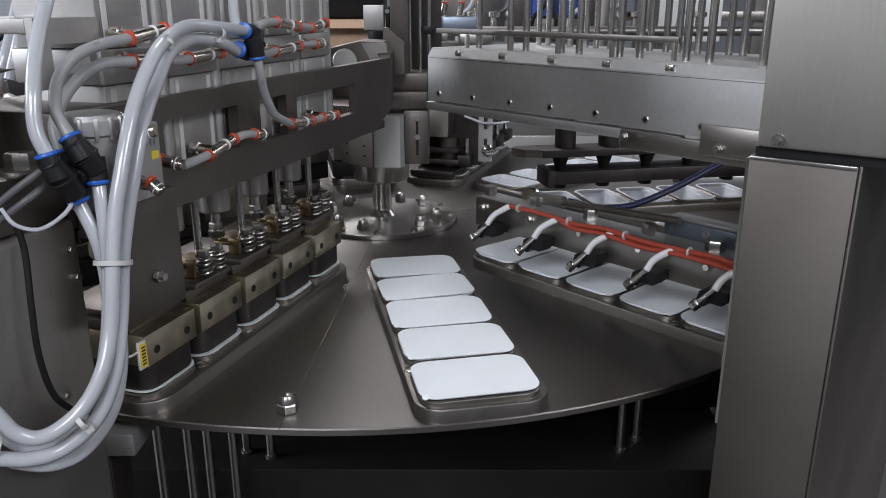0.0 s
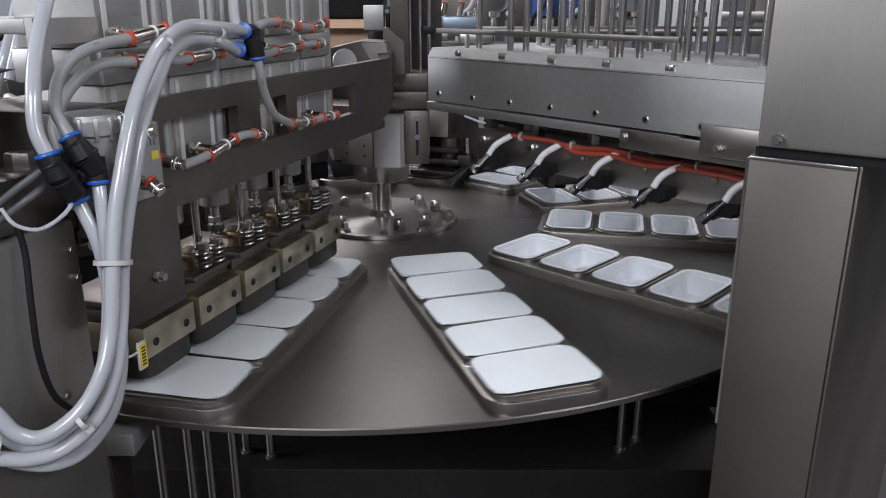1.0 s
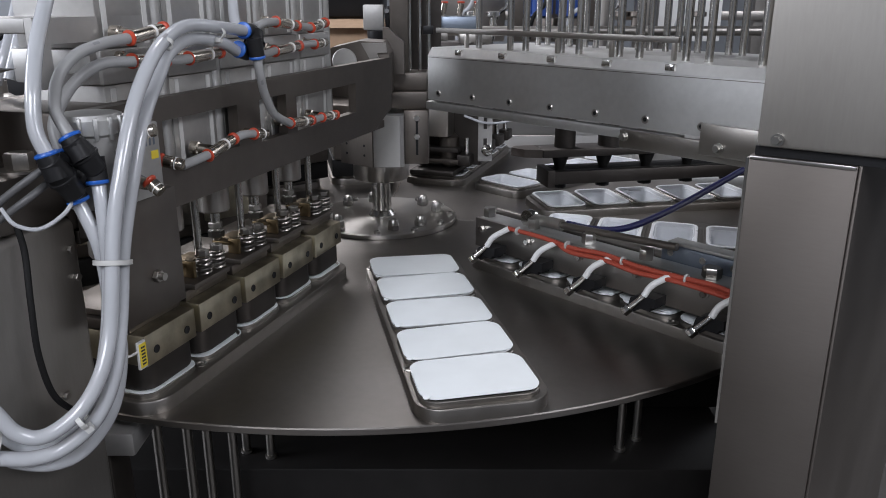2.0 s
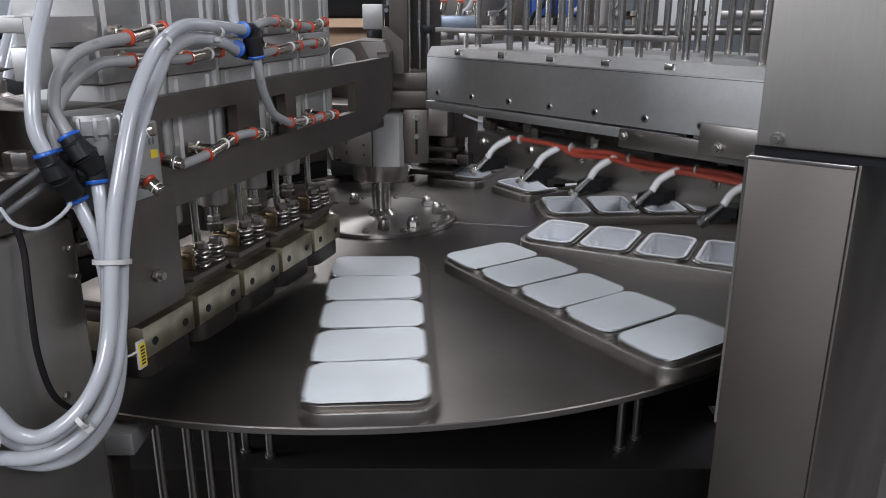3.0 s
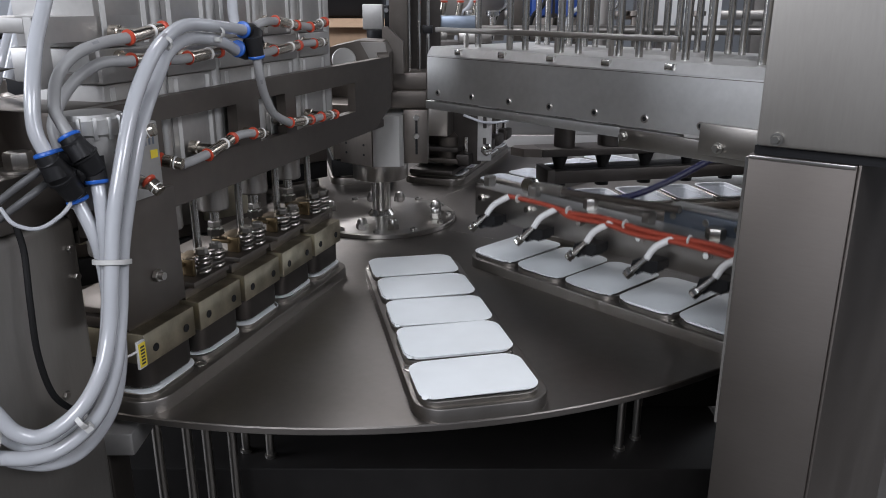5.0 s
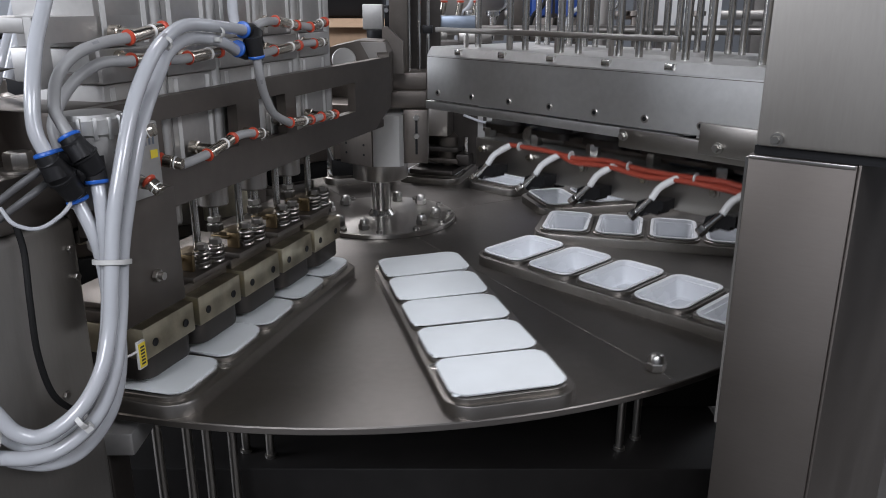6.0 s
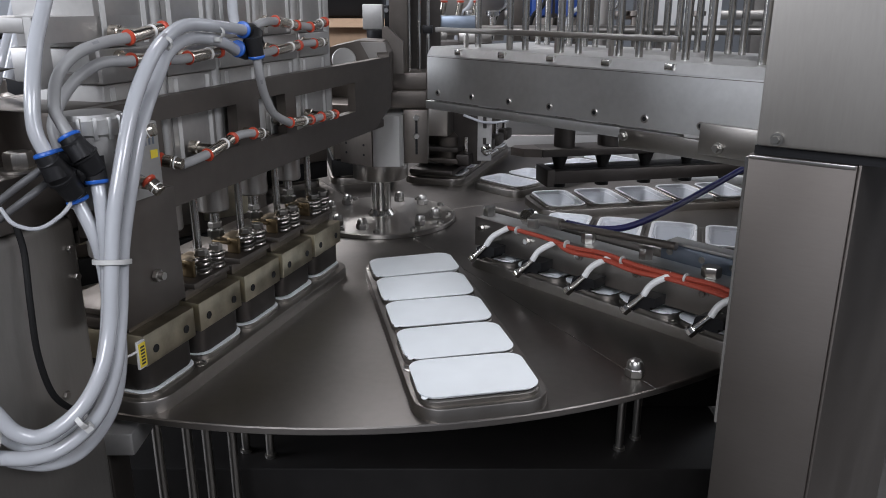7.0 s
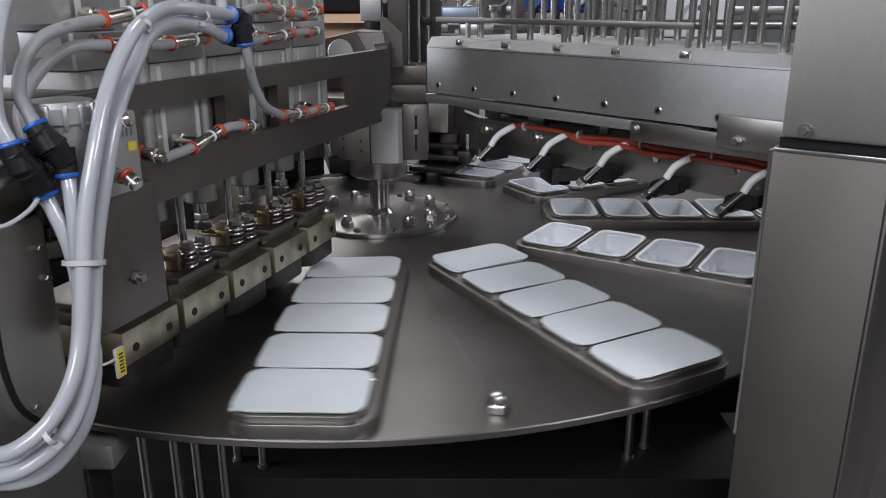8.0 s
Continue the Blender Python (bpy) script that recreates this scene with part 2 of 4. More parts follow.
# ---- the hall ----
def hall():
    def slab(name, *dims, mat=WALL, label="", category=""):
        ob = part(name, box(*dims), mat)
        return tagged(ob, label, category, kind="structure")
    slab("floor", -6, 6, -5, 7, -1.0, -0.95, mat=FLOOR, label="grey coated concrete factory floor", category="floor")
    slab("wall_north", -6, 6, 7, 7.2, -0.95, 4.6, label="pale painted factory hall wall", category="wall")
    slab("wall_south", -6, 6, -5.2, -5, -0.95, 4.6, label="pale painted factory hall wall", category="wall")
    slab("wall_west", -6.2, -6, -5, 7, -0.95, 4.6, label="pale painted factory hall wall", category="wall")
    slab("wall_east", 6, 6.2, -5, 7, -0.95, 4.6, label="pale painted factory hall wall", category="wall")
    slab("ceiling", -6, 6, -5, 7, 4.6, 4.8, mat=ROOF, label="dark factory hall roof", category="ceiling")


# ---- turntable ----
def ring_slab(outer, inner, z0, z1, n=128, ease=0.0015):
    pr = [(inner, z0), (outer - ease, z0), (outer, z0 + ease), (outer, z1 - ease), (outer - ease, z1), (inner, z1)]
    return loft([[(r * math.cos(2 * math.pi * i / n), r * math.sin(2 * math.pi * i / n), z) for i in range(n)] for r, z in pr], closed=True)


def sheet_with_holes(bm, outer, holes):
    """Fills the flat region inside outer and outside holes."""
    edges = []
    for ring in (outer, *holes):
        vs = [bm.verts.new(c) for c in ring]
        edges += [bm.edges.new((vs[i], vs[(i + 1) % len(vs)])) for i in range(len(vs))]
    bmesh.ops.triangle_fill(bm, use_beauty=True, use_dissolve=False, edges=edges, normal=(0, 0, 1))


def pocket(k, z, grow=-0.0035, n=4):
    return shifted(rounded(CUP_A + grow, CUP_B + grow, CUP_C + grow, z, n), CUP_R + CUP_STEP * k)


def disc_mesh():
    """The disc, with an opening under every tub."""
    bm = bmesh.new()

    def circle(r, z, n=180):
        return [(r * math.cos(2 * math.pi * i / n), r * math.sin(2 * math.pi * i / n), z) for i in range(n)]

    def openings(z):
        return [[tuple(station(HOME + 30 * i) @ Vector(c)) for c in pocket(k, z)] for i in range(12) for k in range(5)]
    sheet_with_holes(bm, circle(0.7418, 0.0), [circle(0.03, 0.0, 24)] + openings(0.0))
    sheet_with_holes(bm, circle(0.7418, -0.008), [circle(0.03, -0.008, 24)] + openings(-0.008))
    loft([circle(0.7418, 0.0), circle(0.743, -0.0012), circle(0.743, -0.0068), circle(0.7418, -0.008)], False, bm)
    for a, c in zip(openings(0.0), openings(-0.008)):
        loft([a, c], False, bm)
    bmesh.ops.remove_doubles(bm, verts=bm.verts, dist=0.00002)
    return bm


def build_turntable():
    table = thing("turntable", pose(0, 0, 0), "round brushed stainless steel indexing table with mould plates", "turntable")
    part("disc", disc_mesh(), DISC, table, "dull brushed steel disc")
    part("hub_flange", lathe([(0.02, 0.0), (0.134, 0.0), (0.135, 0.001), (0.135, 0.007), (0.133, 0.0085), (0.02, 0.0085)], 96), FLANGE, table, "bright turned flange")
    nut = cap = None
    for i, deg in enumerate((45, 75, 135, 165, 225, 255, 315, 345)):
        a = radians(deg)
        at = pose(0.102 * math.cos(a), 0.102 * math.sin(a), 0.0085, 0, 0, 40 * i)
        if nut is None:
            nut = part("cap_nut", hexagon(0.0108, 0.010, 0, 0.010), STEELBRIGHT, table, at=at, label="domed stainless nut")
        else:
            again(nut, at)
    for deg in range(0, 360, 30):
        a = radians(deg)
        at = pose(0.124 * math.cos(a), 0.124 * math.sin(a), 0.0085)
        if cap is None:
            cap = part("screw", lathe([(0.006, 0), (0.006, 0.004), (0.0052, 0.005), (0.0032, 0.005), (0.003, 0.002)], 16), STEELBRIGHT, table, at=at)
        else:
            again(cap, at)
    for deg in (-93.2, -183.0 + 30, 26.8, 116.8):
        a = radians(deg)
        again(nut, pose(0.709 * math.cos(a), 0.709 * math.sin(a), 0.0, 0, 0, deg))
        part("seam", box(0.136, 0.7428, -0.0003, 0.0003, -0.0006, 0.0002), CHROME, table, "fine joint line in the disc", at=station(deg))

    # mould plates with five pockets each
    bm = bmesh.new()
    mid, half = 0.5155, 0.2255
    prof = [(0.0, 0.0), (0.0, 0.0128), (0.0006, 0.014), (0.0018, 0.0145)]
    rings = [shifted(rounded(half - i, 0.0692 - i, 0.03 - min(i, 0.006), z, 8), mid, 0.0025) for i, z in prof]
    loft(rings, False, bm)
    sheet_with_holes(bm, rings[-1], [pocket(k, 0.0145) for k in range(5)])
    for k in range(5):
        loft([pocket(k, 0.0145), pocket(k, 0.0)], False, bm)
    bmesh.ops.remove_doubles(bm, verts=bm.verts, dist=0.00002)
    plate = part("mould_plate", bm, MOULD, table, "grey steel mould plate with rounded ends", at=station(HOME))
    lip = loft([rounded(CUP_A + da, CUP_B + db, CUP_C + 0.002, z) for da, db, z in ((0.0046, 0.0012, 0.0142), (0.0046, 0.0012, 0.0188), (0.004, 0.0006, 0.0195), (-0.001, -0.001, 0.0195), (-0.001, -0.001, 0.0142))], closed=True)
    lip = part("pocket_lip", lip, MOULD, plate, "thin bright rim round a pocket", at=pose(CUP_R, 0, 0))
    hole = lathe([(0.007, 0.0144), (0.007, 0.0152), (0.0055, 0.0156), (0.0042, 0.0152), (0.0042, 0.0144)], 20, caps=False)
    hole = part("bushing", hole, STEELBRIGHT, plate, "small bright ring", at=pose(0.648, -0.0578, 0))
    for i in range(12):
        p = plate if i == 0 else again(plate, station(HOME + 30 * i), table, "grey steel mould plate with rounded ends")
        for k in range(5):
            if i or k:
                again(lip, pose(CUP_R + CUP_STEP * k, 0, 0), p)
        for r, o in ((0.648, -0.0578), (0.648, 0.0578), (0.322, -0.058)):
            if i or (r, o) != (0.648, -0.0578):
                again(hole, pose(r, o, 0), p)
    return table


def tub_ring(i, z):
    return rounded(CUP_A + i, CUP_B + i, max(0.006, CUP_C + i), z, 6)


def tub_body():
    bm = bmesh.new()
    for steps in (((-0.0046, 0.0016), (-0.006, 0.006), (-0.0072, 0.0066), (-0.0105, 0.030), (-0.0128, 0.0325)),
                  ((-0.0042, 0.0018), (-0.0054, 0.0062), (-0.0066, 0.0068), (-0.010, 0.031), (-0.0124, 0.0333))):
        loft([tub_ring(i, RIM - z) for i, z in steps], False, bm)
        bm.verts.ensure_lookup_table()
        bm.faces.new(bm.verts[-24:])
    return bm


def tub_rim():
    return loft([tub_ring(i, z) for i, z in ((-0.0002, RIM - 0.0024), (0.0006, RIM - 0.0012), (0.0002, RIM - 0.0002), (-0.001, RIM), (-0.0028, RIM - 0.0001), (-0.0044, RIM - 0.0009), (-0.0046, RIM - 0.002))], closed=True)


def lid_mesh(seed):
    """A stiff foil sheet with a slight wave, tilted up at its corners."""
    rnd = random.Random(seed)
    bend, dip = rnd.uniform(0.0003, 0.0009), rnd.uniform(-0.0006, 0.0006)
    ax, ph = rnd.uniform(30, 60), rnd.uniform(0, 6)

    def wave(x, y):
        return bend * math.sin(ax * y + ph) * (0.4 + abs(x) / CUP_A) + dip * x / CUP_A + 0.0003 * math.sin(90 * x + ph)
    bm = bmesh.new()
    a, b = CUP_A + 0.0046, CUP_B + 0.0006
    top = [rounded(a * s, b * s, CUP_C * s, 0, 7) for s in (1.0, 0.93, 0.78, 0.58, 0.36, 0.14)]
    rings = [[(x, y, -0.0004 + wave(x, y)) for x, y, z in top[0]]] + [[(x, y, 0.0004 + wave(x, y) * 0.5 * (1 + s)) for x, y, z in r] for r, s in zip(top, (1, 0.9, 0.7, 0.5, 0.3, 0.1))]
    return loft(rings, True, bm)


CUPS, LIDS = [], []


def build_cups_and_lids():
    body = rim = None
    for i in range(12):
        for k in range(5):
            at = station(HOME + 30 * i) @ pose(CUP_R + CUP_STEP * k, 0, 0)
            ob = thing("tub", at, "small rectangular white plastic tub set in a mould plate", "tub", "tubs in the mould plates")
            if body is None:
                body, rim = part("body", tub_body(), CUPTHIN, ob, "thin cloudy plastic wall"), part("rim", tub_rim(), CUPWHITE, ob)
            else:
                again(body, Matrix(), ob)
                again(rim, Matrix(), ob)
            CUPS.append((ob, i, k))
    shapes, tab = [], None
    tab_place = pose(CUP_A - 0.0022, -CUP_B + 0.0056, 0, 0, 0, -45)
    for i in (-2, -1, 0, 1, 2, 3, 4):
        for k in range(5):
            if len(shapes) < 7:
                ob = part("foil_lid", lid_mesh(len(shapes)), LIDWHITE, smooth=60)
                shapes.append(ob.data)
            else:
                ob = new("foil_lid", shapes[(i * 3 + k * 2) % 7])
            ob.matrix_world = station(HOME + 30 * i) @ pose(CUP_R + CUP_STEP * k, 0, RIM + 0.0013)
            if tab is None:
                ring = [(-0.004, -0.003), (0.0015, -0.004), (0.0042, -0.0026), (0.0048, 0.0), (0.0042, 0.0026), (0.0015, 0.004), (-0.004, 0.003)]
                tab = part("pull_tab", loft([[(x, y, -0.0003 - 60 * max(0, x) ** 2 + h) for x, y in ring] for h in (0, 0.0006)]), LIDWHITE, ob, at=tab_place)
            else:
                again(tab, tab_place, ob)
            tagged(ob, "white rounded foil lid laid over a plastic tub", "lid", "foil lids of the tubs")
            LIDS.append((ob, i, k))


# ---- centre ----
def build_centre():
    c = thing("centre_column", pose(-0.001, 0, 0), "steel centre column above the turntable hub", "column")
    part("post", lathe([(0.0245, 0.0086), (0.0245, 0.0105), (0.019, 0.018), (0.0176, 0.0195), (0.0176, 0.09)], 40), GROUND, c, "bright ground steel post")
    part("collar", lathe([(0.0455, 0.0775), (0.0488, 0.079), (0.0498, 0.081), (0.0498, 0.1065), (0.0488, 0.108), (0.03, 0.108)], 48), STEEL, c, "turned collar")
    bm = bmesh.new()
    # chamfered head block
    ring = [(-0.066, -0.012), (-0.007, -0.056), (0.038, -0.056), (0.045, -0.049), (0.045, 0.06), (-0.066, 0.06)]
    loft([[(x, y, z) for x, y in ring] for z in (0.1085, 0.197)], True, bm)
    part("head_block", bm, HEAD, c, "pale grey head block")
    cheek = loft([[(-0.0672 + n * -0.0018, -0.0136 - n * 0.0024, z) for n in (0, 1)] + [(-0.0072 - n * 0.0018, -0.0584 - n * 0.0024, z) for n in (1, 0)] for z in (0.109, 0.1965)])
    part("cheek_plate", cheek, DARK, c, "dark drilled cheek plate")
    for u in (0.2, 0.75):
        for z in (0.128, 0.145):
            a = Vector((-0.0692 + 0.06 * u, -0.0162 - 0.0448 * u, z))
            part("drilled_hole", lathe([(0.0022, 0), (0.0022, 0.0005), (0.0005, 0.0005)], 10), BLACK, c, at=along(a, a + Vector((-0.6, -0.8, 0))))
    part("side_plate", box(0.0455, 0.087, -0.044, 0.05, 0.112, 0.205, 0.001), DARK, c, "dark slotted side plate")
    part("slot", box(0.0655, 0.0695, -0.0446, -0.0439, 0.128, 0.19), BLACK, c)
    for z in (0.16, 0.192):
        part("screw", hexagon(0.0052, 0.004), STEELBRIGHT, c, at=along((0.0675, -0.0446, z), (0.0675, -0.1, z)))
    part("bearing_plate", box(-0.09, 0.085, -0.03, 0.06, 0.2055, 0.235, 0.002), DARK, c)
    part("mast", box(0.021, 0.053, 0.0, 0.06, 0.235, 0.75, 0.002), DARK, c, "upright dark steel mast")
    part("mast_shoulder", box(0.0, 0.085, -0.01, 0.075, 0.235, 0.265, 0.002), DARK, c)
    bm = loft([[(x, y, z) for x, z in [(0.012, 0.342), (0.02, 0.342), (0.047, 0.318), (0.047, 0.266), (0.012, 0.266)]] for y in (-0.045, -0.02)])
    part("gusset", bm, DARK, c, "chamfered gusset plate")


# ---- sealing press over the outer trays ----
def plate_with_windows(x0, x1, z0, z1, y0, y1, holes):
    """A plate along x with rectangular openings cut through it."""
    bm = bmesh.new()
    xs = sorted({x0, x1, *[h for a, b, c, d in holes for h in (a, b)]})
    zs = sorted({z0, z1, *[h for a, b, c, d in holes for h in (c, d)]})
    for i in range(len(xs) - 1):
        for j in range(len(zs) - 1):
            cx, cz = (xs[i] + xs[i + 1]) / 2, (zs[j] + zs[j + 1]) / 2
            if any(a < cx < b and c < cz < d for a, b, c, d in holes):
                continue
            box(xs[i], xs[i + 1], y0, y1, zs[j], zs[j + 1], bm=bm)
    bmesh.ops.remove_doubles(bm, verts=bm.verts, dist=0.00005)
    seen = {}
    for f in list(bm.faces):
        key = tuple(round(v, 5) for v in f.calc_center_median())
        seen.setdefault(key, []).append(f)
    bmesh.ops.delete(bm, geom=[f for fs in seen.values() if len(fs) > 1 for f in fs], context="FACES_ONLY")
    bmesh.ops.dissolve_limit(bm, angle_limit=0.01, verts=bm.verts, edges=bm.edges)
    return bm


HEADS, SHOES = [], []


def build_press():
    s = thing("sealing_press", station(-108), "stainless sealing press with five spring heads and pneumatic cylinders", "sealing machine")
    wins = [(0.255, 0.43, 0.232, 0.273), (0.455, 0.515, 0.232, 0.279), (0.56, 0.685, 0.235, 0.279)]
    part("front_beam", plate_with_windows(0.225, 0.79, 0.196, 0.3, 0.058, 0.07, wins), DARK, s, "long dark steel beam with cut-out windows")
    part("beam_nose", loft([[(x, y, z) for x, z in [(0.119, 0.222), (0.119, 0.3), (0.2249, 0.3), (0.2249, 0.196), (0.19, 0.196)]] for y in (0.058, 0.07)]), DARK, s, "tapered end of the beam")
    part("back_beam", box(0.12, 0.79, -0.07, -0.058, 0.196, 0.3, 0.001), DARK, s)
    part("bottom_plate", box(0.12, 0.79, -0.0575, 0.0575, 0.19, 0.202, 0.001), DARK, s)
    part("end_block", box(0.119, 0.245, -0.0575, 0.0575, 0.2025, 0.24, 0.003), DARK, s, "milled end block")
    # side plate hung at the outer end
    part("side_plate", box(0.703, 0.79, 0.0705, 0.0905, 0.114, 0.224, 0.0015), DARK, s, "thick dark steel hanging plate")
    part("bolt", hexagon(0.006, 0.005), STEEL, s, at=along((0.742, 0.0905, 0.15), (0.742, 0.2, 0.15)))
    part("stud", rod((0.742, 0.095, 0.15), (0.742, 0.1, 0.15), 0.0035), STEEL, s)
    # five heads
    for k in range(5):
        r = CUP_R + CUP_STEP * k
        h = thing("sealing_head", pose(r, 0, 0), "", "")
        h.parent = s
        part("heater_block", box(-0.0395, 0.0395, -0.058, 0.06, 0.0495, 0.0815, 0.0012), BRONZE, h, "heat-stained metal block")
        sh = bmesh.new()
        loft([rounded(0.0385, 0.0575, 0.0165, 0.0222), rounded(0.0393, 0.0586, 0.017, 0.0245), rounded(0.0393, 0.0586, 0.017, 0.064)], True, sh)
        SHOES.append(part("sealing_shoe", sh, SHOE, h, "dark sealing shoe"))
        part("top_plate", box(-0.039, 0.039, -0.05, 0.044, 0.082, 0.0935, 0.001), DARK, h, "dark clamping plate")
        part("cover_plate", box(-0.033, 0.033, -0.046, 0.052, 0.0938, 0.1, 0.001), DARK, h)
        for x in (-0.024, 0.024):
            part("thermo_hole", lathe([(0.0042, 0), (0.0042, 0.0006), (0.003, 0.0004)], 14), BLACK, h, at=along((x, 0.0601, 0.063), (x, 0.2, 0.063)))
        part("guide_rod", rod((-0.02, 0.022, 0.1), (-0.02, 0.022, 0.2), 0.0045), GROUND, h)
        part("piston_rod", rod((0.012, 0.008, 0.1), (0.012, 0.008, 0.2), 0.006), GROUND, h)
        part("piston_nut", hexagon(0.0095, 0.009, 0.118), SPRING, h, at=pose(0.012, 0.008, 0))
        part("lock_nut", hexagon(0.0085, 0.007, 0.129), SPRING, h, at=pose(0.012, 0.008, 0, 0, 0, 20))
        part("piston_sleeve", lathe([(0.017, 0.15), (0.0182, 0.152), (0.0182, 0.2), (0.004, 0.2)], 24), STEEL, h, at=pose(0.012, 0.008, 0))
        part("yoke", box(-0.022, 0.022, 0.008, 0.031, 0.112, 0.116, 0.001), BRASS, h, "brass-coloured yoke plate")
        part("yoke_lug", box(0.0125, 0.0175, 0.026, 0.041, 0.1005, 0.119, 0.001), BRASS, h)
        for x, y in ((-0.002, 0.04), (-0.025, 0.042)):
            pts = [(x + 0.0075 * math.cos(a * 0.5), y + 0.0075 * math.sin(a * 0.5), 0.1012 + 0.019 * a / 48) for a in range(49)]
            part("spring", tube(pts, 0.0016, 6, 1, None, False), SPRING, h, "steel coil spring")
            part("spring_bolt", hexagon(0.0068, 0.0065, 0.1205), SPRING, h, at=pose(x, y, 0))
        HEADS.append(h)
    return s


def build_cylinders():
    """Double banks of pneumatic cylinders standing in the press."""
    first = None
    for k in range(5):
        r = CUP_R + 0.004 + CUP_STEP * k
        if first is None:
            c = thing("pneumatic_cylinder", station(-108) @ pose(r, 0, 0), "grey aluminium pneumatic cylinder with tie rods", "cylinder", "cylinders of the sealing press")
            part("lower_body", box(-0.036, 0.036, -0.035, 0.052, 0.203, 0.315, 0.002), ALU, c, "grey aluminium profile body")
            part("middle_cap", box(-0.04, 0.04, -0.04, 0.056, 0.3155, 0.345, 0.002), ALU, c)
            part("upper_body", box(-0.036, 0.036, -0.035, 0.052, 0.3455, 0.52, 0.002), ALU, c)
            for x in (-0.026, 0.026):
                part("slot", box(x - 0.003, x + 0.003, 0.0515, 0.0528, 0.206, 0.312), STRIP, c, "bright sensor slot strip")
                part("slot", box(x - 0.003, x + 0.003, 0.0515, 0.0528, 0.348, 0.51), STRIP, c, "bright sensor slot strip")
            part("tie_tube", rod((-0.044, 0.046, 0.203), (-0.044, 0.046, 0.52), 0.0085, 24), PALE, c, "round tie tube")
            first = c
        else:
            copy_thing(first, station(-108) @ pose(r, 0, 0))


# ---- lid magazine: the bright cross beam ----
def build_magazine():
    s = thing("lid_magazine", station(-48), "bright stainless cross beam carrying the lid magazine rods", "lid magazine")
    y0 = -0.105
    bm = loft([[(x, y, z) for y, z in [(y0, 0.2495), (y0, 0.311), (y0 + 0.008, 0.322), (y0 + 0.09, 0.322), (y0 + 0.09, 0.2495)]] for x in (0.252, 0.80)])
    part("beam_cover", bm, PALE, s, "bright blasted steel cover")
    part("fold_line", box(0.252, 0.80, y0 - 0.0006, y0, 0.3085, 0.3092), DARK, s)
    part("lower_rail", box(0.245, 0.66, y0 + 0.002, y0 + 0.014, 0.235, 0.2465, 0.001), PALE, s, "steel lower rail")
    part("rail_extension", box(0.588, 0.80, y0 - 0.004, y0 + 0.0015, 0.2255, 0.2462, 0.001), MOULD, s)
    part("end_plate", box(0.692, 0.80, y0 - 0.012, y0 - 0.0045, 0.233, 0.265, 0.0015), MOULD, s, "thick end plate")
    sc = None
    for i in range(7):
        x = 0.275 + 0.0686 * i
        at = along((x, y0, 0.26), (x, y0 - 1, 0.26))
        if sc is None:
            sc = part("socket_screw", lathe([(0.0046, 0), (0.0046, 0.0012), (0.0038, 0.0018), (0.0027, 0.0018), (0.0025, 0.0006)], 16), STEEL, s, at=at)
            sk = part("socket", lathe([(0.0026, 0.0007), (0.0026, 0.0012), (0.0005, 0.0012)], 6), BLACK, s, at=at)
        else:
            again(sc, at)
            again(sk, at)
    for x, z in ((0.6, 0.2405), (0.714, 0.242)):
        part("washer", lathe([(0.0056, 0), (0.0056, 0.0012), (0.003, 0.0012)], 24), STEELBRIGHT, s, at=along((x, y0 - 0.012, z), (x, y0 - 1, z)))
        part("hex_bolt", hexagon(0.004, 0.0045, 0.0012), STEELBRIGHT, s, at=along((x, y0 - 0.012, z), (x, y0 - 1, z)))
    part("guide_bar", box(0.235, 0.632, y0 + 0.03, y0 + 0.035, 0.3405, 0.3475, 0.0008), STEEL, s, "flat guide bar")
    for x in (0.297, 0.379, 0.461, 0.543, 0.626):
        part("bar_foot", hexagon(0.0036, 0.0185, 0.322), STEEL, s, at=pose(x, y0 + 0.033, 0))
        part("clip", box(x + 0.01, x + 0.022, y0 + 0.001, y0 + 0.008, 0.3135, 0.3205, 0.001), CHROME, s)
    part("top_plate", box(0.25, 0.80, y0 + 0.0905, 0.11, 0.31, 0.3215, 0.001), PALE, s)
    r = None
    for k in range(5):
        for dx in (-0.03, -0.012, 0.012, 0.03):
            for y in (-0.062, 0.062):
                x = CUP_R + CUP_STEP * k + dx
                if abs(dx) < 0.02 and y < 0:
                    continue
                at = pose(x, y, 0.322)
                if r is None:
                    r = part("magazine_rod", lathe([(0.0045, 0), (0.0045, 0.4)], 14), GROUND, s, at=at, label="bright upright rod")
                else:
                    again(r, at)
    return s


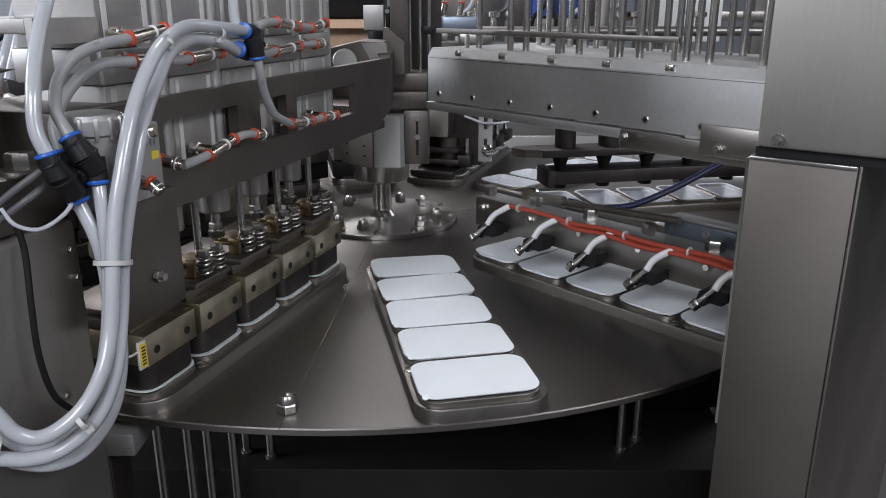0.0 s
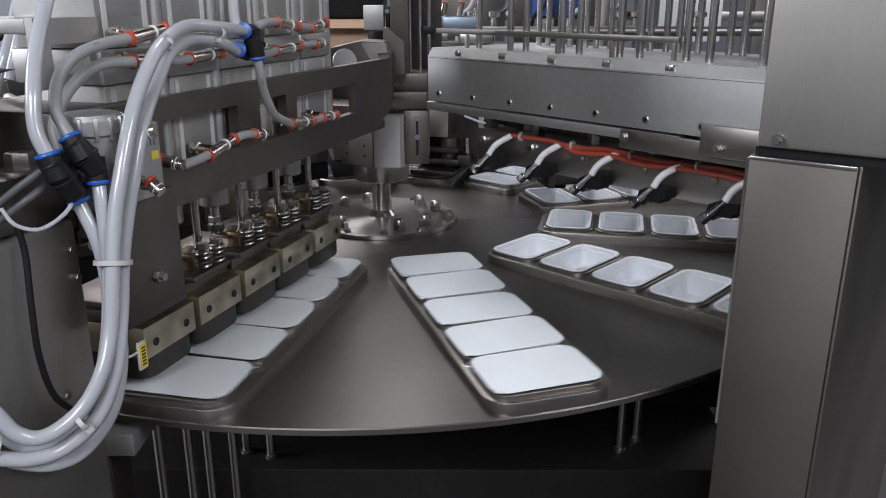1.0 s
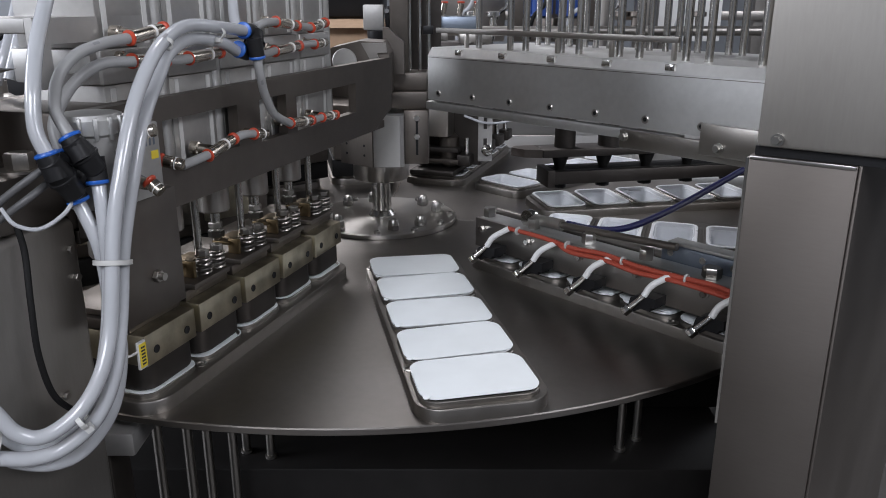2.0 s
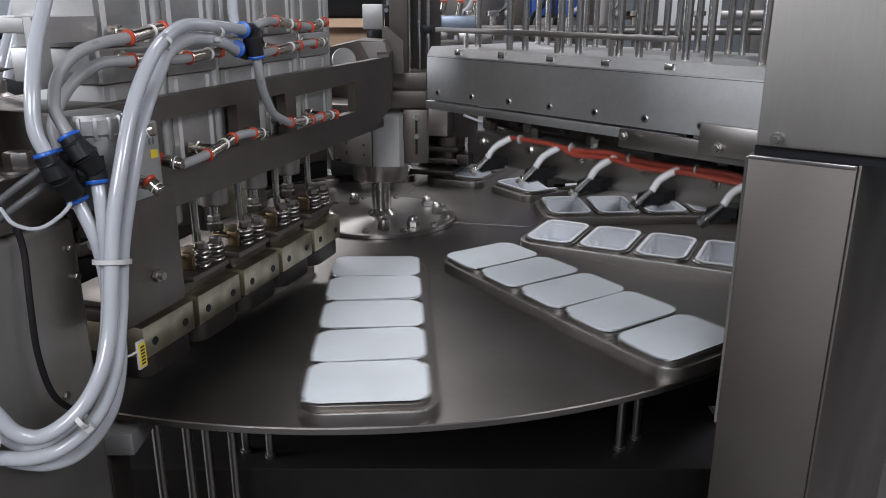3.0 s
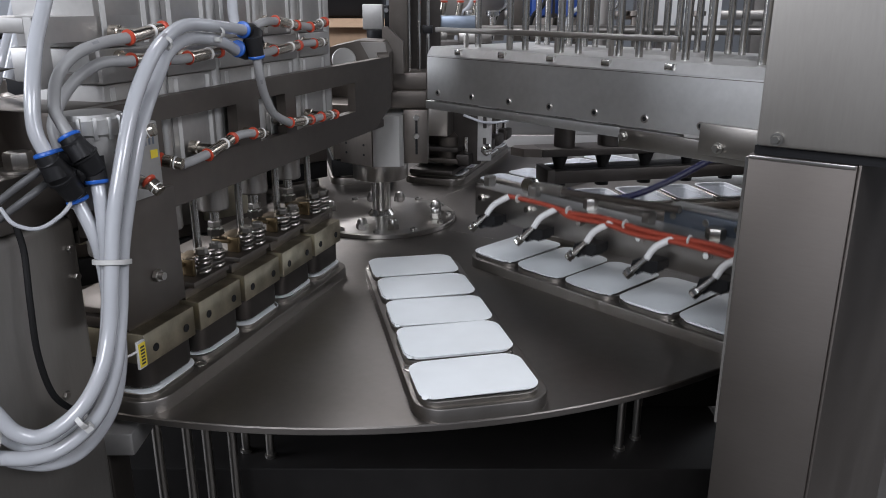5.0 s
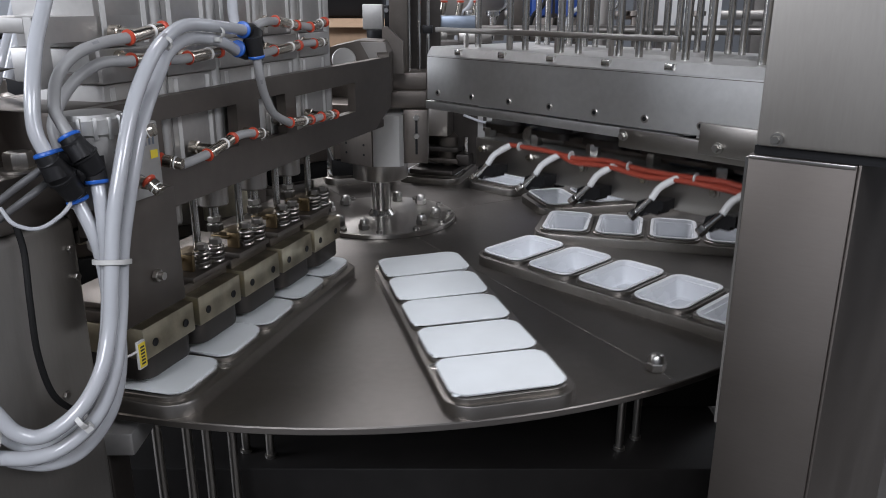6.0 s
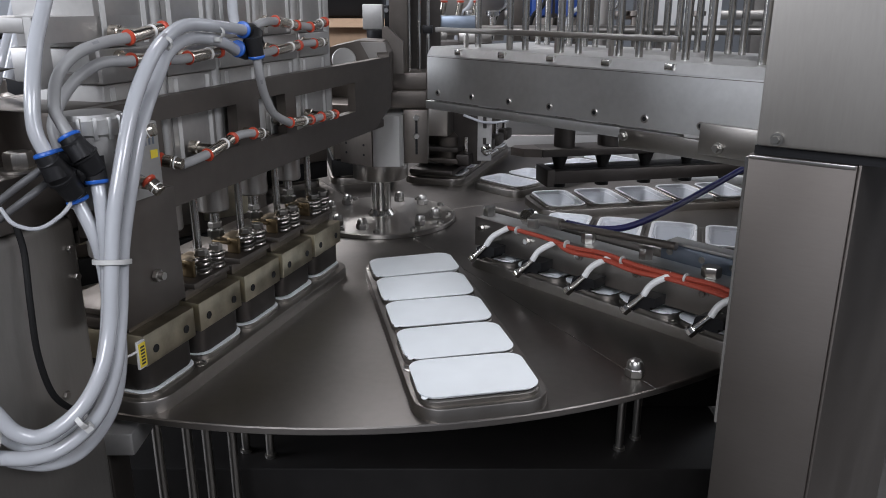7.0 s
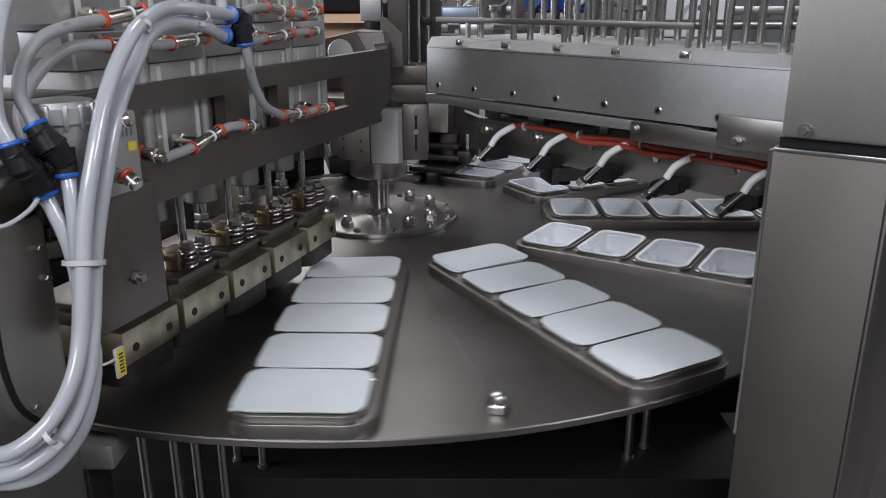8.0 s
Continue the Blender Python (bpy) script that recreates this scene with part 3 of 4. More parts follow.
# ---- column and housing at the near edge ----
def build_column():
    s = thing("support_column", pose(0.389, -0.697, 0, 0, 0, -36.5), "broad brushed stainless support column outside the turntable", "column")
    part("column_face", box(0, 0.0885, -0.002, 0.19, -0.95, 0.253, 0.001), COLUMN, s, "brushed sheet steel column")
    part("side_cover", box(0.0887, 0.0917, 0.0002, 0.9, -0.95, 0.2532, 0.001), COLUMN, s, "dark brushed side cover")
    # Thin bright strip stands in for the highlight along the top edge.
    part("edge_highlight", box(0.001, 0.0875, -0.0038, -0.0022, 0.2495, 0.2528, 0.0006), STEELBRIGHT, s, "bright strip drawing the highlight on the top edge")
    part("edge_strip", box(-0.003, -0.0005, 0.0, 0.01, -0.02, 0.25), CHROME, s)
    h = thing("machine_housing", pose(0.389, -0.697, 0, 0, 0, -36.5), "large brushed stainless housing above the column", "machine housing")
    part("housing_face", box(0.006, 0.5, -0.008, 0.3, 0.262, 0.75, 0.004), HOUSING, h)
    part("hex_bolt", hexagon(0.0038, 0.0045, 0.0012), STEELBRIGHT, h, at=along((0.0235, -0.008, 0.2695), (0.0235, -1, 0.2695)))
    part("washer", lathe([(0.0056, 0), (0.0056, 0.0012), (0.003, 0.0012)], 24), STEELBRIGHT, h, at=along((0.0235, -0.008, 0.2695), (0.0235, -1, 0.2695)))
    part("shadow_gap", box(0.004, 0.48, 0.0, 0.25, 0.2535, 0.2615), BLACK, h)


# ---- lid placer that dips over the tubs ----
def build_placer():
    s = thing("lid_placer", station(-48), "lid placing bar with red hoses and suction nozzles", "lid placer")
    part("front_plate", box(0.313, 0.80, -0.066, -0.060, 0.036, 0.0795, 0.001), STEEL, s, "dull steel front plate")
    part("top_bar", box(0.313, 0.80, -0.0595, -0.026, 0.072, 0.0785, 0.001), PALE, s, "pale steel top bar")
    for k in range(6):
        r = CUP_R + CUP_STEP * k
        if k < 5:
            a, b, c, d = (r + 0.004, -0.101, 0.03), (r + 0.02, -0.09, 0.05), (r + 0.026, -0.082, 0.064), (r + 0.044, -0.07, 0.078)
            n = part("nozzle", rod(a, b, 0.0034), CHROME, s, "steel nozzle tube")
            part("nozzle_nut", hexagon(0.0062, 0.01), CHROME, n, at=along(a, b) @ pose(0, 0, -0.004))
            part("sleeve", tube([b, c, d], 0.0041, 10, 5), SLEEVE, s, "white plastic sleeve")
            part("nozzle_holder", loft([[(r + dx, y, z) for dx, z in ((-0.002, 0.029), (0.009, 0.027), (0.014, 0.033), (0.03, 0.033), (0.031, 0.038), (0.036, 0.038), (0.036, 0.05), (0.012, 0.049), (0.002, 0.044))] for y in (-0.09, -0.0665)]), BLACK, s, "black plastic holder")
            part("plate_screw", hexagon(0.0045, 0.005), CHROME, s, at=along((0.3268 + 0.0905 * k, -0.066, 0.065), (0.3268 + 0.0905 * k, -1, 0.065)))
            part("screw_washer", lathe([(0.0064, 0), (0.0064, 0.0012), (0.003, 0.0012)], 16), STEEL, s, at=along((0.3268 + 0.0905 * k, -0.066, 0.065), (0.3268 + 0.0905 * k, -1, 0.065)))
        if k < 4:
            part("hose_tie", lathe([(0.0056, -0.0011), (0.006, 0), (0.0056, 0.0011)], 14), NYLON, s, at=along((r + 0.063, -0.072, 0.079), (r + 0.1, -0.072, 0.078)))
    for n, (dy, dz) in enumerate(((0, 0), (-0.003, -0.006), (0.003, -0.003))):
        pts = [(CUP_R + CUP_STEP * n + 0.042, -0.07, 0.078)]
        pts += [(x, -0.072 + dy, 0.0785 + dz + 0.0022 * math.sin(x * 48 + n * 0.7)) for x in [0.30 + 0.05 * i for i in range(11)] if x > pts[0][0] + 0.02]
        part("red_hose", tube(pts, 0.0031, 10, 5), REDHOSE, s, "red silicone hose")
    for x in (0.321, 0.408, 0.505, 0.5945):
        part("hex_knob", hexagon(0.0095, 0.014, 0.0785), STEELBRIGHT, s, "bright hexagon cap", at=pose(x, -0.044, 0, 0, 0, x * 200))
    part("tie_rod", rod((0.452, -0.035, 0.0905), (0.63, -0.035, 0.1005), 0.0048), DARK, s, "dark tie rod")
    part("rod_end", rod((0.4, -0.035, 0.0885), (0.452, -0.035, 0.0905), 0.008), STEELBRIGHT, s)
    part("carriage_block", box(0.603, 0.8, -0.0255, 0.0, 0.074, 0.098, 0.002), BLUEGREY, s, "blue-grey carriage block")
    part("carriage_top", box(0.61, 0.8, -0.024, -0.002, 0.0982, 0.1025, 0.001), PALE, s, "pale top strip")
    for x in (0.616, 0.66, 0.7, 0.745):
        part("block_screw", lathe([(0.0042, 0), (0.0042, 0.0012), (0.0024, 0.0012), (0.0022, 0.0004)], 14), STEELBRIGHT, s, at=along((x, -0.0255, 0.0885), (x, -1, 0.0885)))
    part("rod_eye", lathe([(0.012, -0.006), (0.013, 0), (0.012, 0.006), (0.005, 0.006)], 20), CHROME, s, at=along((0.392, -0.035, 0.0885), (0.392, -0.5, 0.1085)))
    part("dark_bolt", hexagon(0.0115, 0.013, 0.0785), SPRING, s, "large dark hexagon bolt", at=pose(0.684, -0.045, 0, 0, 0, 25))
    part("air_hose", tube([(0.44, -0.01, 0.085), (0.457, 0.035, 0.072), (0.474, 0.088, 0.068), (0.492, 0.162, 0.083), (0.509, 0.239, 0.106), (0.53, 0.341, 0.138), (0.56, 0.42, 0.17)], 0.005, 10, 6), NAVY, s, "dark blue air hose")
    arm = thing("suction_arm", pose(0, 0, AXIS_Z), "", "")
    arm.parent = s
    part("arm_shaft", rod((0.29, 0, 0), (0.8, 0, 0), 0.007), STEEL, arm)
    part("carrier_plate", box(0.3, 0.8, -0.04, 0.04, -0.0175, -0.012, 0.001), DARK, arm, "long dark carrier plate")
    for k in range(5):
        r = CUP_R + CUP_STEP * k
        part("pad_plate", loft([shifted(rounded(0.033 - e, 0.05 - e, 0.014, z), r) for e, z in ((0.001, -0.0275), (0.0, -0.0265), (0.0, -0.018))]), SHOE, arm, "dark rounded pad plate")
        for x, y in ((-0.02, -0.02), (0.02, 0.02)):
            part("suction_cup", lathe([(0.008, RIM + 0.0035 - AXIS_Z), (0.007, -0.038), (0.004, -0.034), (0.004, -0.0278)], 14), RUBBER, arm, "black rubber suction cup", at=pose(r + x, y, 0))
    return s, arm


# ---- transfer bars behind ----
def build_rear_bars():
    s = thing("pressing_bar", station(12), "dark steel pressing bar with black plungers over the tubs", "pressing bar")
    part("lower_bar", box(0.3195, 0.8, -0.03, -0.01, 0.056, 0.08, 0.001), SHOE, s, "dark steel lower bar")
    part("end_bracket", box(0.305, 0.319, -0.038, 0.03, 0.052, 0.084, 0.001), SHOE, s)
    part("bar_tip", loft([[(x, y, z) for x, y in [(0.25, 0.02), (0.268, -0.005), (0.2995, -0.018), (0.2995, 0.038), (0.262, 0.038)]] for z in (0.105, 0.12)]), DARK, s, "pointed bar end")
    part("upper_bar", box(0.30, 0.8, -0.02, 0.04, 0.105, 0.12, 0.002), SHOE, s, "dark steel upper bar")
    part("back_bar", box(0.32, 0.8, 0.0, 0.02, 0.066, 0.084, 0.001), BLACK, s)
    for k in range(5):
        r = CUP_R + CUP_STEP * k
        part("plunger", lathe([(0.013, 0.045), (0.014, 0.058), (0.009, 0.062), (0.009, 0.082), (0.016, 0.104), (0.016, 0.105)], 20), RUBBER, s, "black plunger", at=pose(r, 0.0, 0))
        if k < 2:
            part("cylinder", lathe([(0.02, 0.12), (0.02, 0.3), (0.003, 0.3)], 24), SHOE, s, at=pose(r + 0.012, 0.01, 0))


def build_filler():
    s = thing("filling_head", station(72), "dark filling head with valves over a tub row", "filling head")
    part("valve_body", box(0.36, 0.44, -0.09, 0.05, 0.06, 0.3, 0.003), SHOE, s)
    part("front_frame", plate_with_windows(0.0, 0.15, 0.04, 0.28, 0.0, 0.012, [(0.02, 0.075, 0.07, 0.16), (0.02, 0.075, 0.18, 0.26)]), SHOE, s, "dark frame plate with openings", at=pose(0.345, 0.06, 0, 0, 0, -90))
    part("manifold", box(0.30, 0.344, -0.03, 0.045, 0.105, 0.165, 0.002), STEEL, s, "steel manifold")
    part("rail", box(0.31, 0.343, -0.05, 0.05, 0.07, 0.08, 0.001), SHOE, s)
    part("rail", box(0.31, 0.343, -0.05, 0.05, 0.045, 0.055, 0.001), DARK, s)
    part("bracket", plate_with_windows(0.0, 0.03, 0.05, 0.19, 0.0, 0.006, [(0.011, 0.019, 0.075, 0.1), (0.011, 0.019, 0.12, 0.165)]), ALU, s, "slotted bracket", at=pose(0.335, -0.088, 0, 0, 0, -70))
    part("bracket_knob", lathe([(0.013, 0), (0.013, 0.006), (0.009, 0.01), (0.002, 0.011)], 16), CHROME, s, at=along((0.34, -0.105, 0.075), (0.2, -0.25, 0.075)))
    part("shoe_plate", box(0.275, 0.75, -0.05, 0.05, 0.0236, 0.036, 0.004), SHOE, s)
    part("tube", tube([(0.32, -0.06, 0.15), (0.33, -0.11, 0.135), (0.42, -0.15, 0.135), (0.5, -0.13, 0.16), (0.53, -0.1, 0.21)], 0.0028, 10, 6), HOSE, s, "thin clear tube")
    for k in range(5):
        r = CUP_R + CUP_STEP * k
        part("filling_nozzle", lathe([(0.018, 0.0365), (0.022, 0.06), (0.022, 0.1), (0.01, 0.11)], 20), DARK, s, at=pose(r, -0.02, 0))
        part("nozzle_cap", box(r - 0.028, r + 0.024, -0.075, -0.045, 0.04, 0.066, 0.004), SHOE, s)
        part("nozzle_pin", rod((r, -0.06, 0.0665), (r, -0.06, 0.1), 0.006), CHROME, s)
    part("header_bar", box(0.445, 0.78, -0.09, 0.0, 0.11, 0.15, 0.003), DARK, s)


# ---- machine base ----
def build_base():
    s = thing("drive_cabinet", pose(0, 0, 0), "drive cabinet below the turntable, near-black for the shade there", "cabinet")
    part("base_plate", box(-0.88, 0.88, -0.62, 0.9, -0.56, -0.50, 0.004), BASE, s, "base plate with the shade put into its dark colour")
    part("base_box", box(-0.85, 0.85, -0.58, 0.85, -0.95, -0.5605), BASE, s)
    # Added black boxes close the view through to the bright hall wall.
    part("blocking_step", box(-0.55, 0.55, -0.43, 0.4, -0.4995, -0.25, 0.004), BASE, s, "black step added to keep the space below the table dark")
    part("blocking_box", box(-0.6, 0.6, -0.26, 0.4, -0.2495, -0.03, 0.01), BASE, s, "black box added to keep the space below the table dark")
    part("drive_hub", lathe([(0.1, -0.0298), (0.1, -0.0085)], 40), BASE, s)
    for x, y in ((-0.253, -0.513), (-0.212, -0.519), (-0.203, -0.474), (-0.166, -0.484), (-0.177, -0.385), (-0.138, -0.399), (0.374, -0.379), (0.405, -0.349)):
        foot = -0.4998 if y < -0.43 else -0.2498
        t = thing("lifting_rod", pose(x, y, foot), "slim steel lifting rod under the turntable", "rod", "lifting rods under the turntable")
        part("rod_shaft", rod((0, 0, 0), (0, 0, -0.012 - foot), 0.006), STEEL, t)
        part("rod_foot", lathe([(0.0085, 0), (0.0085, 0.004), (0.0062, 0.005)], 16), STEEL, t)


# ---- pneumatic hoses in front of the press ----
def air_hose(r, pts, dull=False, mark=0):
    """A smooth hose through a few points, with a short print on it if asked."""
    hose = thing("air_hose", pose(*pts[-1]), "thin dark grey air hose by the valve" if dull and r < 0.003 else "dull grey air hose between push-in fittings" if dull else "pale grey plastic air hose curving before the press", "hose", "air hoses of the press")
    base = Vector(pts[-1])
    bm = tube(pts, r, 16, 10)
    bmesh.ops.translate(bm, vec=-base, verts=bm.verts)
    part("hose_tube", bm, (HOSEDARK if r < 0.003 else HOSEDIM) if dull else HOSE, hose)
    line = smooth_line(pts, 10)
    if mark and len(line) > mark + 4:
        bm = bmesh.new()
        strip = []
        for p, q in ((line[mark + i], line[mark + i + 1]) for i in range(3)):
            d = (q - p).normalized()
            side = Vector((0.25, -0.9, 0.35))
            side = (side - d * side.dot(d)).normalized()
            up = d.cross(side)
            strip.append([bm.verts.new(p - base + (r + 0.0002) * (side * math.cos(a) + up * math.sin(a))) for a in (-0.25, 0.0, 0.25)])
        for a, c in zip(strip, strip[1:]):
            for i in range(2):
                bm.faces.new((a[i], a[i + 1], c[i + 1], c[i]))
        part("print_mark", bm, HOSEPRINT, hose, "small dark print")


def black_cable(pts):
    tagged(part("cable", tube(pts, 0.0025, 10, 8), RUBBER), "black rubber cable hanging in a loop", "cable")


def push_fitting(a, b):
    d = (Vector(b) - Vector(a)).length
    f = thing("push_fitting", along(a, b), "nickel push-in fitting with an orange release ring", "fitting", "push-in fittings of the press")
    part("fitting_body", lathe([(0.005, 0.0025), (0.0057, 0.0035), (0.0057, d * 0.55), (0.0053, d * 0.58), (0.0053, d * 0.92), (0.0049, d)], 18), NICKEL, f)
    part("release_ring", lathe([(0.0052, -0.0014), (0.0064, -0.001), (0.0068, 0.0004), (0.0064, 0.0014), (0.0052, 0.002)], 18), ORANGE, f, "orange release ring")
    part("white_ring", lathe([(0.0053, d * 0.64), (0.0059, d * 0.65), (0.0059, d * 0.69), (0.0053, d * 0.7)], 18), SLEEVE, f)
    if d > 0.03:
        part("far_ring", lathe([(0.0052, d - 0.002), (0.0064, d - 0.001), (0.0064, d + 0.002), (0.005, d + 0.003)], 18), ORANGE, f, "orange release ring")
    nip = along((0, 0, d * 0.3), Vector((0, 0, d * 0.3)) + f.matrix_world.to_3x3().inverted() @ Vector((-0.95, 0.31, 0.05)))
    part("elbow", lathe([(0.0052, 0), (0.0052, 0.018), (0.0068, 0.019), (0.0068, 0.027)], 14), NICKEL, f, at=nip)


def build_hoses():
    air_hose(0.0058, [(-0.090, -0.561, 0.355), (-0.103, -0.622, 0.361), (-0.117, -0.663, 0.363), (-0.122, -0.708, 0.353), (-0.124, -0.745, 0.336), (-0.129, -0.776, 0.305), (-0.134, -0.801, 0.261), (-0.139, -0.816, 0.220), (-0.1405, -0.829, 0.178), (-0.1425, -0.838, 0.144), (-0.147, -0.853, 0.114), (-0.161, -0.866, 0.089), (-0.182, -0.881, 0.076), (-0.198, -0.889, 0.083), (-0.210, -0.893, 0.104)], mark=30)
    air_hose(0.0058, [(-0.097, -0.567, 0.334), (-0.104, -0.606, 0.346), (-0.118, -0.646, 0.351), (-0.125, -0.691, 0.342), (-0.1275, -0.718, 0.323), (-0.1265, -0.764, 0.294), (-0.1315, -0.789, 0.249), (-0.1375, -0.808, 0.199), (-0.1385, -0.826, 0.149), (-0.142, -0.842, 0.108), (-0.155, -0.854, 0.076), (-0.177, -0.866, 0.057), (-0.198, -0.877, 0.054), (-0.222, -0.886, 0.060)], mark=30)
    air_hose(0.0055, [(-0.152, -0.804, 0.251), (-0.149, -0.809, 0.234), (-0.147, -0.815, 0.201), (-0.148, -0.820, 0.166), (-0.152, -0.828, 0.126), (-0.160, -0.839, 0.092), (-0.180, -0.854, 0.061), (-0.201, -0.866, 0.055), (-0.217, -0.872, 0.069), (-0.222, -0.878, 0.084)], mark=30)
    air_hose(0.0055, [(-0.168, -0.808, 0.238), (-0.157, -0.811, 0.211), (-0.154, -0.809, 0.185), (-0.153, -0.809, 0.152), (-0.151, -0.806, 0.111), (-0.155, -0.825, 0.069), (-0.173, -0.844, 0.042), (-0.195, -0.857, 0.036), (-0.221, -0.865, 0.044), (-0.234, -0.867, 0.053)])
    air_hose(0.0055, [(-0.188, -0.756, 0.402), (-0.188, -0.773, 0.381), (-0.184, -0.803, 0.353), (-0.181, -0.823, 0.323), (-0.179, -0.832, 0.296), (-0.172, -0.833, 0.276)])
    air_hose(0.0055, [(-0.264, -0.631, 0.400), (-0.267, -0.649, 0.375), (-0.269, -0.669, 0.346), (-0.276, -0.678, 0.317)])
    air_hose(0.0055, [(-0.293, -0.599, 0.401), (-0.295, -0.621, 0.365), (-0.297, -0.641, 0.335), (-0.306, -0.649, 0.310)])
    air_hose(0.0046, [(-0.146, -0.724, 0.355), (-0.157, -0.751, 0.352), (-0.170, -0.774, 0.344), (-0.178, -0.790, 0.328), (-0.175, -0.807, 0.309), (-0.170, -0.810, 0.297), (-0.162, -0.814, 0.286)], dull=True, mark=12)
    air_hose(0.0046, [(-0.145, -0.723, 0.336), (-0.162, -0.745, 0.336), (-0.177, -0.759, 0.325), (-0.185, -0.775, 0.309), (-0.186, -0.791, 0.292), (-0.180, -0.797, 0.272)], dull=True)
    air_hose(0.0046, [(-0.079, -0.567, 0.334), (-0.077, -0.564, 0.312), (-0.077, -0.550, 0.290), (-0.073, -0.526, 0.265), (-0.066, -0.479, 0.248)], dull=True, mark=12)
    air_hose(0.0044, [(-0.050, -0.430, 0.244), (-0.040, -0.398, 0.244)], dull=True)
    air_hose(0.0044, [(-0.130, -0.674, 0.238), (-0.122, -0.660, 0.240), (-0.116, -0.633, 0.241)], dull=True)
    air_hose(0.0044, [(-0.103, -0.594, 0.249), (-0.096, -0.580, 0.251), (-0.090, -0.552, 0.248)], dull=True)
    air_hose(0.0044, [(-0.085, -0.539, 0.358), (-0.079, -0.517, 0.362), (-0.075, -0.472, 0.362)], dull=True)
    air_hose(0.0044, [(-0.062, -0.432, 0.357), (-0.050, -0.397, 0.353)], dull=True)
    air_hose(0.0044, [(-0.082, -0.547, 0.331), (-0.078, -0.527, 0.330), (-0.077, -0.479, 0.331)], dull=True)
    air_hose(0.0044, [(-0.061, -0.431, 0.334), (-0.047, -0.388, 0.334)], dull=True)
    air_hose(0.0044, [(-0.136, -0.676, 0.334), (-0.127, -0.667, 0.333), (-0.123, -0.638, 0.333)], dull=True)
    air_hose(0.0055, [(-0.109, -0.525, 0.402), (-0.105, -0.544, 0.374), (-0.099, -0.560, 0.357)])
    air_hose(0.0028, [(-0.211, -0.843, 0.243), (-0.191, -0.838, 0.258), (-0.179, -0.830, 0.267)], dull=True)
    air_hose(0.0028, [(-0.214, -0.842, 0.229), (-0.189, -0.837, 0.247), (-0.179, -0.813, 0.257), (-0.166, -0.790, 0.263), (-0.142, -0.776, 0.271)], dull=True)
    air_hose(0.0028, [(-0.162, -0.770, 0.259), (-0.148, -0.761, 0.252), (-0.136, -0.745, 0.238)], dull=True)
    black_cable([(-0.198, -0.843, 0.227), (-0.195, -0.844, 0.206), (-0.193, -0.851, 0.169), (-0.192, -0.854, 0.128), (-0.188, -0.849, 0.092), (-0.181, -0.831, 0.068), (-0.182, -0.804, 0.053)])
    black_cable([(-0.318, -0.548, 0.396), (-0.328, -0.556, 0.371), (-0.347, -0.565, 0.344), (-0.40, -0.62, 0.30), (-0.437, -0.762, 0.2612)])
    tagged(part("thin_wire", tube([(-0.207, -0.844, 0.241), (-0.198, -0.845, 0.229), (-0.184, -0.839, 0.224), (-0.172, -0.826, 0.231), (-0.165, -0.817, 0.242)], 0.0016, 8, 8), HOSE), "thin grey wire tied to the hoses", "wire")
    # ties round the bundle
    for at, to, rx in (((-0.1428, -0.8175, 0.191), (-0.1428, -0.8235, 0.169), 0.0134), ((-0.163, -0.862, 0.081), (-0.175, -0.868, 0.073), 0.0135), ((-0.218, -0.882, 0.072), (-0.225, -0.886, 0.075), 0.011), ((-0.1215, -0.712, 0.351), (-0.1235, -0.72, 0.346), 0.0072), ((-0.105, -0.62, 0.355), (-0.109, -0.635, 0.358), 0.0105)):
        t = thing("cable_tie", along(at, to), "white nylon cable tie round the hoses", "cable tie", "cable ties on the hoses")
        n = 20
        band = loft([[(rx * math.cos(2 * math.pi * i / n) * k, rx * (1.1 if at[2] > 0.1 and rx > 0.012 else 0.62) * math.sin(2 * math.pi * i / n) * k, z) for i in range(n)] for k, z in ((1, -0.002), (1.07, -0.0018), (1.07, 0.0018), (1, 0.002))], closed=True)
        part("band", band, NYLON, t)
        part("lock", box(rx * 0.2, rx * 0.7, -rx * 0.85, -rx * 0.4, -0.003, 0.003, 0.0008), NYLON, t)
    push_fitting((-0.146, -0.725, 0.355), (-0.132, -0.682, 0.361))
    push_fitting((-0.149, -0.717, 0.336), (-0.135, -0.675, 0.334))
    push_fitting((-0.125, -0.642, 0.333), (-0.109, -0.595, 0.336))
    push_fitting((-0.076, -0.476, 0.362), (-0.061, -0.430, 0.356))
    push_fitting((-0.050, -0.397, 0.353), (-0.038, -0.360, 0.358))
    push_fitting((-0.078, -0.483, 0.330), (-0.060, -0.428, 0.333))
    push_fitting((-0.048, -0.389, 0.333), (-0.038, -0.361, 0.334))
    push_fitting((-0.066, -0.477, 0.248), (-0.050, -0.427, 0.244))
    push_fitting((-0.041, -0.401, 0.244), (-0.029, -0.364, 0.242))
    push_fitting((-0.117, -0.636, 0.240), (-0.103, -0.592, 0.249))
    push_fitting((-0.091, -0.554, 0.248), (-0.083, -0.530, 0.244))
    push_fitting((-0.140, -0.700, 0.248), (-0.120, -0.701, 0.244))
    push_fitting((-0.131, -0.767, 0.283), (-0.117, -0.767, 0.286))
    push_fitting((-0.126, -0.769, 0.244), (-0.116, -0.772, 0.236))


